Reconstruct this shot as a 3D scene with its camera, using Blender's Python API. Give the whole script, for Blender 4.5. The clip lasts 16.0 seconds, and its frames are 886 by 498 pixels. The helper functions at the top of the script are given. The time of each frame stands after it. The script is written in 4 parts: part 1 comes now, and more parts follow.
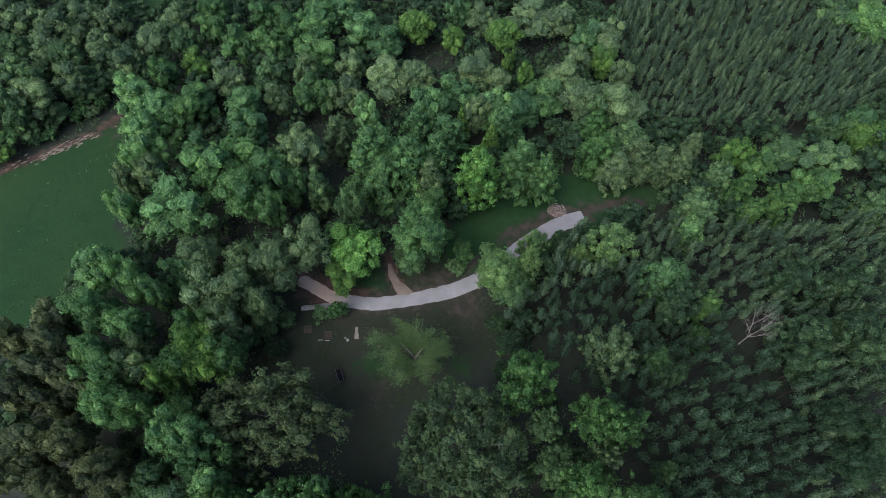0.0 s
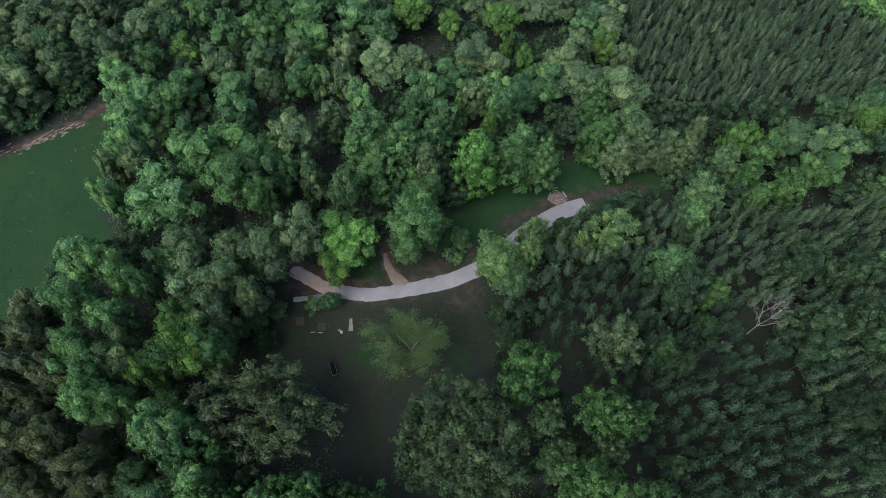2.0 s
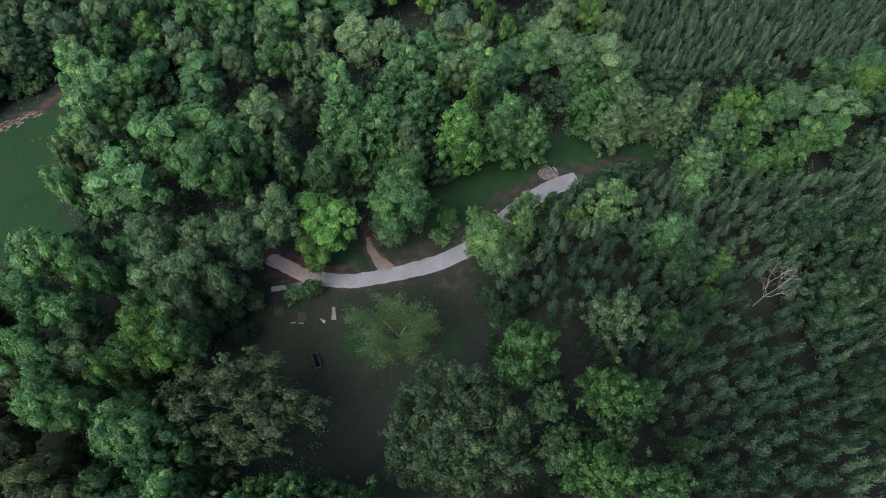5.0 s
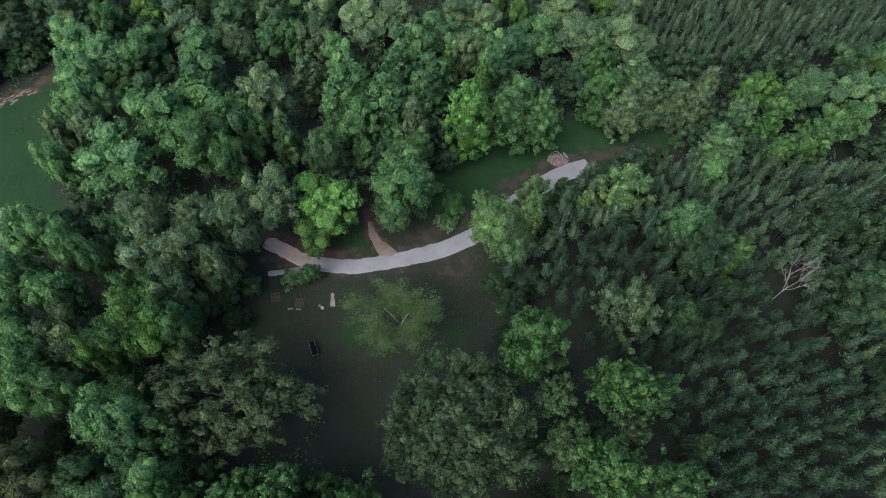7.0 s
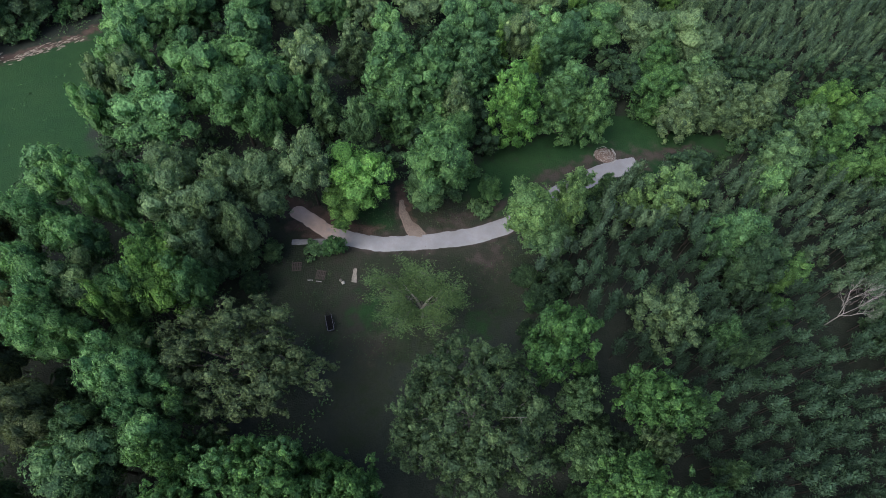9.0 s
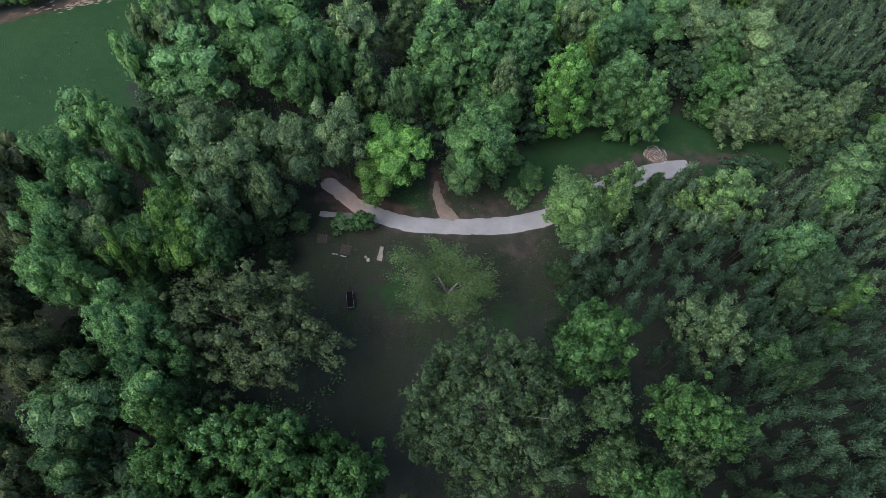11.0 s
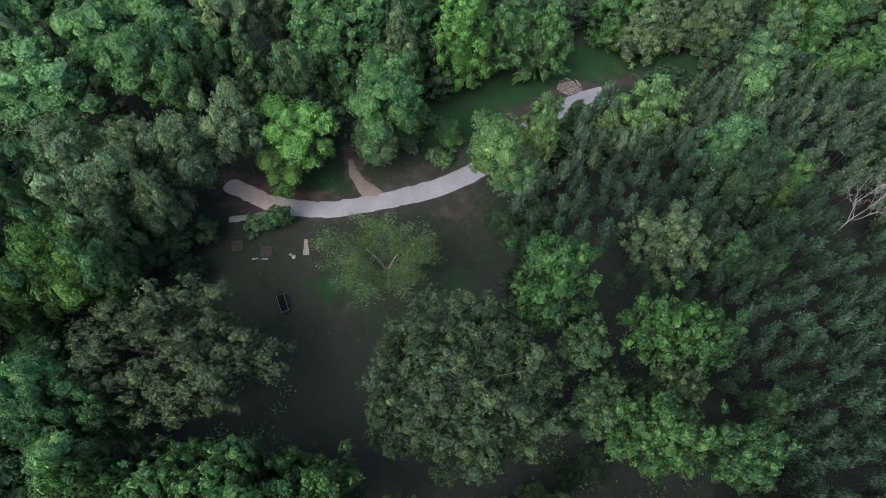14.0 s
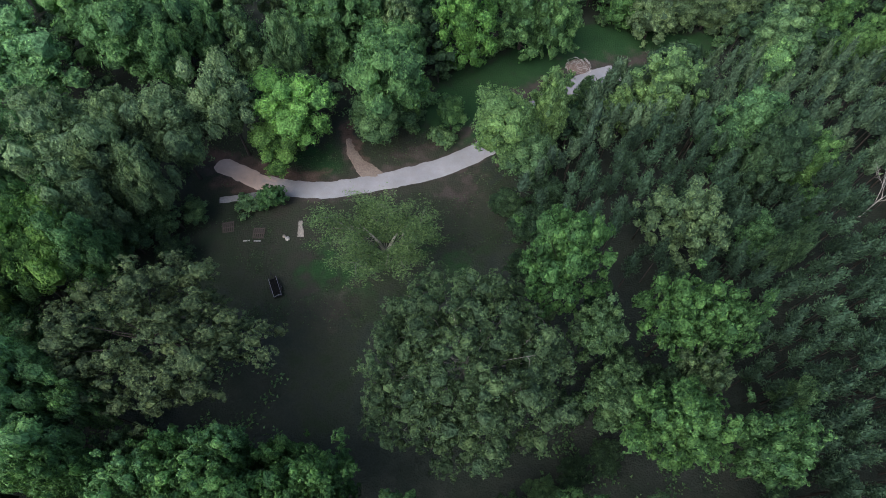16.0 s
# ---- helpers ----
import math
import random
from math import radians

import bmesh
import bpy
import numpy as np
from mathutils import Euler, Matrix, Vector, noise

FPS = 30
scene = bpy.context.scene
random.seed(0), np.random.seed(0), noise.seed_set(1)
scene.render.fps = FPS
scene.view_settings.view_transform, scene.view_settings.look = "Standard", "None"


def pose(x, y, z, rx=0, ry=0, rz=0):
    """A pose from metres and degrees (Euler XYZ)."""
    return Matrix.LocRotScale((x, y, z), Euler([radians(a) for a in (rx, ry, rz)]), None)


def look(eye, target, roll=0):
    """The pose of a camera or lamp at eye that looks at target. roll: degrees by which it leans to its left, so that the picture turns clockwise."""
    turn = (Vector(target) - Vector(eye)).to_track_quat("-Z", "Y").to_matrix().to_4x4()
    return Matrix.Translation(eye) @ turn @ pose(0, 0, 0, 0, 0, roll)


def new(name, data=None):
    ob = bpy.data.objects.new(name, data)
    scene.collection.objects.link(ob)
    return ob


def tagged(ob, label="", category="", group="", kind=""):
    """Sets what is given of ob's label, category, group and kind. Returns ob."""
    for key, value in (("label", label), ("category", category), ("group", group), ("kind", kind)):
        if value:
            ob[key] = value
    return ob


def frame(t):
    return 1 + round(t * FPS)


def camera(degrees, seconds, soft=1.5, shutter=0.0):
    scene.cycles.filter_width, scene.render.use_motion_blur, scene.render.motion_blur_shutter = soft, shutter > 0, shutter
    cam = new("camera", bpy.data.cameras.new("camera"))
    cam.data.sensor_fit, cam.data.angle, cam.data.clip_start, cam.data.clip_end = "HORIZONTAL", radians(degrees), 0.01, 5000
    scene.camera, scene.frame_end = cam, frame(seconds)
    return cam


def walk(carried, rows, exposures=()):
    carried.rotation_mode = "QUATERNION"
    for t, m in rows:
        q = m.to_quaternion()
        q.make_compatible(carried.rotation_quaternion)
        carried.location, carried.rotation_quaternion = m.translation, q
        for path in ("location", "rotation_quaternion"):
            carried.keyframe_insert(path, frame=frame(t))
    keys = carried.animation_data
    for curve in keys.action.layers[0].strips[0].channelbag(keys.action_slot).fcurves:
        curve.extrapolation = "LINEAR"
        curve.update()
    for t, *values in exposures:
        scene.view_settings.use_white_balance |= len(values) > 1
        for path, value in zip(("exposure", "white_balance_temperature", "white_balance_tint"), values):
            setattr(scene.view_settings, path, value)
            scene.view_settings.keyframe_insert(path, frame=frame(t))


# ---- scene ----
cam = camera(75.0, 16.0, soft=0.85)
# seconds, eye x y z, heading, pitch and roll in degrees: the drone sinks straight down and turns
PATH = [
    (0.0, 0.00, 0.00, 102.00, -0.00, -61.72, -0.03),
    (0.5, 0.12, 0.00, 100.88, -0.36, -61.75, -0.08),
    (1.0, 0.26, 0.03, 99.82, -0.38, -61.75, -0.13),
    (1.5, 0.33, 0.16, 98.74, -0.27, -61.89, -0.20),
    (2.0, 0.34, 0.32, 97.71, -0.20, -61.93, -0.21),
    (2.5, 0.37, 0.49, 96.59, -0.04, -62.09, -0.27),
    (3.0, 0.42, 0.62, 95.47, -0.13, -62.08, -0.23),
    (3.5, 0.41, 0.73, 94.32, -1.01, -62.21, -0.27),
    (4.0, 0.36, 0.79, 93.19, -2.00, -62.23, -0.18),
    (6.5, 0.30, 0.85, 87.29, -3.24, -62.40, 0.21),
    (7.0, 0.28, 0.87, 86.14, -2.06, -62.39, 0.25),
    (7.5, 0.30, 0.93, 84.93, -0.35, -62.49, 0.26),
    (8.0, 0.29, 0.96, 83.73, 1.14, -62.49, 0.29),
    (8.5, 0.30, 1.01, 82.48, 2.80, -62.57, 0.37),
    (9.0, 0.27, 1.02, 81.28, 4.33, -62.60, 0.46),
    (11.5, -0.07, 1.02, 75.43, 13.55, -62.79, 0.66),
    (12.0, -0.05, 1.00, 74.12, 17.99, -62.83, 0.68),
    (12.5, 0.13, 0.92, 72.86, 21.99, -62.75, 0.47),
    (13.0, 0.36, 0.82, 71.55, 20.97, -62.71, 0.09),
    (13.5, 0.45, 0.72, 70.23, 10.04, -62.62, -0.22),
    (14.0, 0.38, 0.62, 68.82, -2.82, -62.68, -0.39),
    (14.5, 0.32, 0.50, 67.54, -5.87, -62.59, -0.40),
    (15.0, 0.29, 0.48, 66.27, -3.66, -62.63, -0.39),
    (15.5, 0.28, 0.50, 65.09, -2.61, -62.58, -0.41),
    (16.0, 0.26, 0.46, 64.05, -2.48, -62.57, -0.50),
]
EXPOSURE = 1.04
walk(cam, [(t, pose(x, y, z, 90 + pitch, 0, yaw) @ pose(0, 0, 0, 0, 0, roll)) for t, x, y, z, yaw, pitch, roll in PATH], exposures=[(0.0, EXPOSURE - 0.16), (16.0, EXPOSURE + 0.13)])

# ---- world and light: an overcast evening, the brighter sky to the west ----
world = bpy.data.worlds.new("evening_sky")
scene.world = world
world.use_nodes = True
wn = world.node_tree
sky = wn.nodes.new("ShaderNodeTexSky")
sky.sky_type = "NISHITA"
sky.sun_disc = False
SUN_HIGH, SUN_TURN = radians(49), radians(-132)
sky.sun_elevation = SUN_HIGH
sky.sun_rotation = SUN_TURN
sky.air_density, sky.dust_density, sky.ozone_density = 1.0, 3.0, 1.0
wn.links.new(sky.outputs["Color"], wn.nodes["Background"].inputs["Color"])
wn.nodes["Background"].inputs["Strength"].default_value = 0.15
sun = new("sun", bpy.data.lights.new("sun", "SUN"))
sun.data.energy, sun.data.angle, sun.data.color = 1.6, radians(60), (0.955, 0.97, 0.938)
sun.matrix_world = look((0, 0, 0), (-math.cos(SUN_HIGH) * math.sin(SUN_TURN), -math.cos(SUN_HIGH) * math.cos(SUN_TURN), -math.sin(SUN_HIGH)))

# ---- materials ----
def material(name):
    m = bpy.data.materials.new(name)
    m.use_nodes = True
    m.node_tree.nodes.clear()
    return m, m.node_tree.nodes, m.node_tree.links


def mix_rgb(nodes, links, fac, a, b, blend="MIX"):
    n = nodes.new("ShaderNodeMix")
    n.data_type, n.blend_type = "RGBA", blend
    for socket, value in ((n.inputs[0], fac), (n.inputs[6], a), (n.inputs[7], b)):
        if isinstance(value, bpy.types.NodeSocket):
            links.new(value, socket)
        elif isinstance(value, (int, float)):
            socket.default_value = value
        else:
            socket.default_value = (*value, 1)
    return n.outputs[2]


def noise_node(nodes, links, scale, detail=4.0, vector=None, low=0.3, high=0.7):
    n = nodes.new("ShaderNodeTexNoise")
    n.inputs["Scale"].default_value, n.inputs["Detail"].default_value = scale, detail
    if vector:
        links.new(vector, n.inputs["Vector"])
    r = nodes.new("ShaderNodeMapRange")
    r.inputs[1].default_value, r.inputs[2].default_value = low, high
    links.new(n.outputs["Fac"], r.inputs[0])
    return r.outputs[0]


def ranged(nodes, links, value, a, b):
    r = nodes.new("ShaderNodeMapRange")
    r.inputs[3].default_value, r.inputs[4].default_value = a, b
    links.new(value, r.inputs[0])
    return r.outputs[0]


def leaf_material(name, colour, spread=0.16, see_through=0.36, gloss=0.75):
    """Foliage: hue by tree, lightness by leaf, broad patches over the crown."""
    m, nodes, links = material(name)
    info, geo, coord = nodes.new("ShaderNodeObjectInfo"), nodes.new("ShaderNodeNewGeometry"), nodes.new("ShaderNodeTexCoord")
    hsv = nodes.new("ShaderNodeHueSaturation")
    hsv.inputs["Color"].default_value, hsv.inputs["Saturation"].default_value = (*colour, 1), 0.96
    links.new(ranged(nodes, links, info.outputs["Random"], 0.506, 0.494), hsv.inputs["Hue"])
    links.new(ranged(nodes, links, info.outputs["Random"], 1.0 - spread, 1.0 + spread), hsv.inputs["Value"])
    leafy = ranged(nodes, links, geo.outputs["Random Per Island"], 0.62, 1.38)
    patch = ranged(nodes, links, noise_node(nodes, links, 0.45, 3.0, coord.outputs["Object"]), 0.8, 1.2)
    grain = noise_node(nodes, links, 3.4, 5.0, coord.outputs["Object"], 0.34, 0.66)
    dapple = ranged(nodes, links, grain, 0.55, 1.4)
    mul, mul2 = nodes.new("ShaderNodeMath"), nodes.new("ShaderNodeMath")
    mul.operation = mul2.operation = "MULTIPLY"
    links.new(leafy, mul2.inputs[0]), links.new(dapple, mul2.inputs[1])
    links.new(mul2.outputs[0], mul.inputs[0]), links.new(patch, mul.inputs[1])
    vec = nodes.new("ShaderNodeVectorMath")
    vec.operation = "SCALE"
    sunny = mix_rgb(nodes, links, geo.outputs["Random Per Island"], (0.86, 0.97, 1.14), (1.06, 1.05, 0.92))
    tinted = mix_rgb(nodes, links, 1.0, hsv.outputs["Color"], sunny, "MULTIPLY")
    links.new(tinted, vec.inputs[0]), links.new(mul.outputs[0], vec.inputs["Scale"])
    bsdf, trans, mixer, out = nodes.new("ShaderNodeBsdfPrincipled"), nodes.new("ShaderNodeBsdfTranslucent"), nodes.new("ShaderNodeMixShader"), nodes.new("ShaderNodeOutputMaterial")
    bsdf.inputs["Roughness"].default_value = gloss
    bsdf.inputs["Specular IOR Level"].default_value = 0.1
    links.new(vec.outputs[0], bsdf.inputs["Base Color"])
    bumper = nodes.new("ShaderNodeBump")
    bumper.inputs["Strength"].default_value, bumper.inputs["Distance"].default_value = 0.9, 0.3
    links.new(grain, bumper.inputs["Height"]), links.new(bumper.outputs[0], bsdf.inputs["Normal"])
    warm = mix_rgb(nodes, links, 0.5, vec.outputs[0], (0.9, 1.0, 0.35), "MULTIPLY")
    links.new(warm, trans.inputs["Color"])
    mixer.inputs[0].default_value = see_through
    links.new(bsdf.outputs[0], mixer.inputs[1]), links.new(trans.outputs[0], mixer.inputs[2])
    links.new(mixer.outputs[0], out.inputs["Surface"])
    return m


def plain_material(name, a, b, scale, rough=0.85, bump=0.3, metal=0.0, fine=9.0, speckle=0.45, shine=0.3):
    """Two tones broken up at two scales, with a fine relief."""
    m, nodes, links = material(name)
    coord = nodes.new("ShaderNodeTexCoord")
    broad = noise_node(nodes, links, scale, 5.0, coord.outputs["Object"])
    grain = noise_node(nodes, links, scale * fine, 4.0, coord.outputs["Object"])
    colour = mix_rgb(nodes, links, broad, a, b)
    colour = mix_rgb(nodes, links, speckle, colour, mix_rgb(nodes, links, grain, [c * 0.55 for c in a], [min(1, c * 1.4) for c in b]))
    bsdf, out, bumper = nodes.new("ShaderNodeBsdfPrincipled"), nodes.new("ShaderNodeOutputMaterial"), nodes.new("ShaderNodeBump")
    bumper.inputs["Strength"].default_value, bumper.inputs["Distance"].default_value = bump, 0.05
    links.new(grain, bumper.inputs["Height"]), links.new(bumper.outputs[0], bsdf.inputs["Normal"])
    bsdf.inputs["Roughness"].default_value, bsdf.inputs["Metallic"].default_value, bsdf.inputs["Specular IOR Level"].default_value = rough, metal, shine
    links.new(colour, bsdf.inputs["Base Color"]), links.new(bsdf.outputs[0], out.inputs["Surface"])
    return m


def ground_material():
    """Leaf litter, meadow grass and bare earth, shared out by the ground's cover attribute."""
    m, nodes, links = material("ground_cover")
    coord, cover = nodes.new("ShaderNodeTexCoord"), nodes.new("ShaderNodeAttribute")
    cover.attribute_name = "cover"
    split = nodes.new("ShaderNodeSeparateColor")
    links.new(cover.outputs["Color"], split.inputs[0])
    pos = coord.outputs["Object"]
    broad, mid, fine = noise_node(nodes, links, 0.09, 4.0, pos), noise_node(nodes, links, 0.6, 5.0, pos), noise_node(nodes, links, 5.0, 4.0, pos)
    litter = mix_rgb(nodes, links, mid, (0.021, 0.028, 0.024), (0.037, 0.042, 0.037))
    litter = mix_rgb(nodes, links, ranged(nodes, links, broad, 0.0, 0.4), litter, (0.027, 0.038, 0.021))
    grass = mix_rgb(nodes, links, mid, (0.0105, 0.0390, 0.0150), (0.0165, 0.0540, 0.0190))
    grass = mix_rgb(nodes, links, ranged(nodes, links, broad, 0.0, 0.55), grass, (0.026, 0.060, 0.020))
    earth = mix_rgb(nodes, links, mid, (0.037, 0.031, 0.028), (0.064, 0.053, 0.048))
    lawn = mix_rgb(nodes, links, broad, (0.020, 0.029, 0.017), (0.041, 0.036, 0.032))
    lawn = mix_rgb(nodes, links, ranged(nodes, links, mid, 0.0, 0.6), lawn, (0.017, 0.034, 0.015))
    colour = litter
    clay = mix_rgb(nodes, links, mid, (0.060, 0.039, 0.032), (0.098, 0.066, 0.055))
    for channel, tone in (("Blue", lawn), ("Red", grass), ("Green", earth), ("Alpha", clay)):
        add = nodes.new("ShaderNodeMath")
        add.operation = "ADD"
        links.new(cover.outputs["Alpha"] if channel == "Alpha" else split.outputs[channel], add.inputs[0])
        links.new(ranged(nodes, links, mid, -0.28, 0.28), add.inputs[1])
        edge = nodes.new("ShaderNodeMapRange")
        edge.interpolation_type = "SMOOTHSTEP"
        edge.inputs[1].default_value, edge.inputs[2].default_value = 0.25, 0.75
        links.new(add.outputs[0], edge.inputs[0])
        colour = mix_rgb(nodes, links, edge.outputs[0], colour, tone)
    colour = mix_rgb(nodes, links, 0.5, colour, mix_rgb(nodes, links, fine, (0.45, 0.45, 0.45), (1.0, 1.0, 1.0)), "MULTIPLY")
    bsdf, out, bumper = nodes.new("ShaderNodeBsdfPrincipled"), nodes.new("ShaderNodeOutputMaterial"), nodes.new("ShaderNodeBump")
    bumper.inputs["Strength"].default_value, bumper.inputs["Distance"].default_value = 0.5, 0.12
    links.new(fine, bumper.inputs["Height"]), links.new(bumper.outputs[0], bsdf.inputs["Normal"])
    bsdf.inputs["Roughness"].default_value = 0.95
    bsdf.inputs["Specular IOR Level"].default_value = 0.15
    links.new(colour, bsdf.inputs["Base Color"]), links.new(bsdf.outputs[0], out.inputs["Surface"])
    return m


TONES = {
    "G": (leaf_material("green_leaves", (0.090, 0.190, 0.071)), "mid-green"),
    "L": (leaf_material("fresh_leaves", (0.100, 0.212, 0.070)), "fresh green"),
    "F": (leaf_material("leafy_green_leaves", (0.074, 0.166, 0.054)), "fresh green"),
    "P": (leaf_material("pale_leaves", (0.160, 0.312, 0.122)), "pale silvery green"),
    "T": (leaf_material("bluish_leaves", (0.101, 0.210, 0.089)), "bluish green"),
    "O": (leaf_material("olive_leaves", (0.136, 0.210, 0.102)), "dull olive-green"),
    "O2": (leaf_material("brownish_leaves", (0.130, 0.162, 0.082)), "brownish olive"),
    "D": (leaf_material("dark_leaves", (0.107, 0.195, 0.087)), "dark green"),
    "M": (leaf_material("muted_leaves", (0.056, 0.106, 0.054)), "muted dark bluish-green"),
    "B": (leaf_material("bright_leaves", (0.118, 0.235, 0.060)), "bright yellow-green"),
    "B2": (leaf_material("mossy_leaves", (0.116, 0.226, 0.056)), "mossy yellow-green"),
    "Y": (leaf_material("lime_leaves", (0.138, 0.302, 0.076)), "lime-green"),
    "Y2": (leaf_material("straw_green_leaves", (0.148, 0.258, 0.094)), "pale yellowish green"),
}
OAK = leaf_material("oak_leaves", (0.070, 0.115, 0.055))
BROWN_OAK = leaf_material("brown_oak_leaves", (0.102, 0.144, 0.070))
FEATHERY = leaf_material("feathery_leaves", (0.122, 0.196, 0.078))
NEEDLES = leaf_material("pine_needles", (0.064, 0.116, 0.069), spread=0.25, see_through=0.3)
NEEDLES_MASS = leaf_material("plantation_needles", (0.088, 0.145, 0.086), spread=0.0, see_through=0.3)
GRASS = leaf_material("grass_blades", (0.040, 0.068, 0.033), see_through=0.15)
BARK = plain_material("bark", (0.028, 0.025, 0.021), (0.055, 0.049, 0.043), 1.4)
PINE_BARK = plain_material("pine_bark", (0.028, 0.025, 0.021), (0.05, 0.044, 0.038), 1.4)
OAK_BARK = plain_material("grey_oak_bark", (0.11, 0.112, 0.096), (0.18, 0.178, 0.155), 1.2)
PALE_BARK = plain_material("pale_bark", (0.24, 0.235, 0.20), (0.38, 0.365, 0.32), 1.2)
DEAD_WOOD = plain_material("weathered_dead_wood", (0.20, 0.185, 0.18), (0.34, 0.32, 0.31), 0.8)
def lane_material():
    """Pale gravel that gives way to pinkish clay at the lane's western end, with darker wheel tracks' grit."""
    m, nodes, links = material("pale_gravel")
    coord, sep = nodes.new("ShaderNodeTexCoord"), nodes.new("ShaderNodeSeparateXYZ")
    pos = coord.outputs["Object"]
    links.new(pos, sep.inputs[0])
    broad, mid, grain = noise_node(nodes, links, 0.3, 4.0, pos), noise_node(nodes, links, 1.3, 5.0, pos), noise_node(nodes, links, 9.0, 4.0, pos)
    gravel = mix_rgb(nodes, links, broad, (0.196, 0.198, 0.220), (0.266, 0.267, 0.292))
    clay = mix_rgb(nodes, links, broad, (0.36, 0.255, 0.215), (0.45, 0.34, 0.295))
    west = nodes.new("ShaderNodeMapRange")
    west.interpolation_type = "SMOOTHSTEP"
    west.inputs[1].default_value, west.inputs[2].default_value = -23.0, -17.0
    shift = nodes.new("ShaderNodeMath")
    shift.operation = "ADD"
    links.new(sep.outputs[0], shift.inputs[0]), links.new(ranged(nodes, links, mid, -1.6, 1.6), shift.inputs[1])
    links.new(shift.outputs[0], west.inputs[0])
    colour = mix_rgb(nodes, links, west.outputs[0], clay, gravel)
    colour = mix_rgb(nodes, links, ranged(nodes, links, mid, 0.0, 0.35), colour, (0.19, 0.17, 0.165))
    colour = mix_rgb(nodes, links, 0.3, colour, mix_rgb(nodes, links, grain, (0.6, 0.6, 0.6), (1.0, 1.0, 1.0)), "MULTIPLY")
    bsdf, out, bumper = nodes.new("ShaderNodeBsdfPrincipled"), nodes.new("ShaderNodeOutputMaterial"), nodes.new("ShaderNodeBump")
    bumper.inputs["Strength"].default_value, bumper.inputs["Distance"].default_value = 0.3, 0.04
    links.new(grain, bumper.inputs["Height"]), links.new(bumper.outputs[0], bsdf.inputs["Normal"])
    bsdf.inputs["Roughness"].default_value = 0.9
    links.new(colour, bsdf.inputs["Base Color"]), links.new(bsdf.outputs[0], out.inputs["Surface"])
    return m


GRAVEL = lane_material()
GREY_GRIT = plain_material("grey_grit", (0.19, 0.18, 0.18), (0.28, 0.265, 0.27), 0.4, fine=20.0, bump=0.3, speckle=0.3)
EARTH = plain_material("bare_earth", (0.110, 0.084, 0.072), (0.185, 0.148, 0.128), 0.5, fine=14.0)
SAND = plain_material("pale_sand", (0.130, 0.106, 0.088), (0.235, 0.198, 0.168), 0.6, fine=8.0)
HEAP = plain_material("pinkish_earth", (0.085, 0.058, 0.050), (0.145, 0.107, 0.095), 0.9)
CONCRETE = plain_material("worn_concrete", (0.16, 0.14, 0.125), (0.24, 0.215, 0.19), 0.8)
STONE = plain_material("pale_stone", (0.24, 0.23, 0.22), (0.36, 0.35, 0.33), 1.5)
BLACK_STEEL = plain_material("black_painted_steel", (0.008, 0.008, 0.010), (0.018, 0.018, 0.02), 3.0, rough=0.6, shine=0.15)
GREY_STEEL = plain_material("worn_grey_steel", (0.13, 0.13, 0.16), (0.21, 0.21, 0.25), 3.0, rough=0.5, metal=0.2)
OLD_WOOD = plain_material("weathered_wood", (0.048, 0.036, 0.033), (0.074, 0.057, 0.052), 2.0)
PALE_WOOD = plain_material("pale_sawn_wood", (0.24, 0.23, 0.23), (0.34, 0.33, 0.32), 2.0)
DECK = plain_material("dark_deck_boards", (0.004, 0.004, 0.005), (0.009, 0.009, 0.009), 2.0, shine=0.05)
RUBBER = plain_material("tyre_rubber", (0.012, 0.012, 0.012), (0.025, 0.025, 0.025), 4.0)


# ---- mesh helpers ----
def height(x, y):
    """The ground: level round the clearing, sinking gently northwards, with small swells."""
    base = 2.4 - 0.13 * (0.5 * (y - 34) + 0.5 * math.sqrt((y - 34) ** 2 + 60))
    if y > 150:
        base += 0.13 * (y - 150) * 0.9
    return base + 0.22 * noise.noise(Vector((x * 0.06, y * 0.06, 0.0)))


def mesh_of(name, verts, faces, materials, slots=None, smooth=False):
    me = bpy.data.meshes.new(name)
    verts, faces = np.asarray(verts, dtype=np.float32), np.asarray(faces, dtype=np.int32)
    k = faces.shape[1]
    me.vertices.add(len(verts)), me.loops.add(faces.size), me.polygons.add(len(faces))
    me.vertices.foreach_set("co", verts.ravel())
    me.loops.foreach_set("vertex_index", faces.ravel())
    me.polygons.foreach_set("loop_start", np.arange(0, faces.size, k, dtype=np.int32))
    if slots is not None:
        me.polygons.foreach_set("material_index", np.asarray(slots, dtype=np.int32))
    me.polygons.foreach_set("use_smooth", np.full(len(faces), smooth))
    for m in materials:
        me.materials.append(m)
    me.update(calc_edges=True)
    me.validate()
    return me


def part(name, data, parent, label="", place=None):
    ob = new(name, data)
    ob.parent = parent
    if place is not None:
        ob.matrix_basis = place
    return tagged(ob, label)


def bm_mesh(name, bm, mat, smooth=False):
    me = bpy.data.meshes.new(name)
    bm.to_mesh(me), bm.free()
    me.materials.append(mat)
    if smooth:
        me.polygons.foreach_set("use_smooth", np.full(len(me.polygons), True))
    return me


def box(bm, size, at, turn=None, bevel=0.0):
    made = bmesh.ops.create_cube(bm, size=1.0)["verts"]
    m = Matrix.Translation(at) @ (turn or Matrix()) @ Matrix.Diagonal((*size, 1))
    bmesh.ops.transform(bm, matrix=m, verts=made)
    if bevel:
        edges = list({e for v in made for e in v.link_edges})
        bmesh.ops.bevel(bm, geom=edges, offset=bevel, segments=1, affect="EDGES")


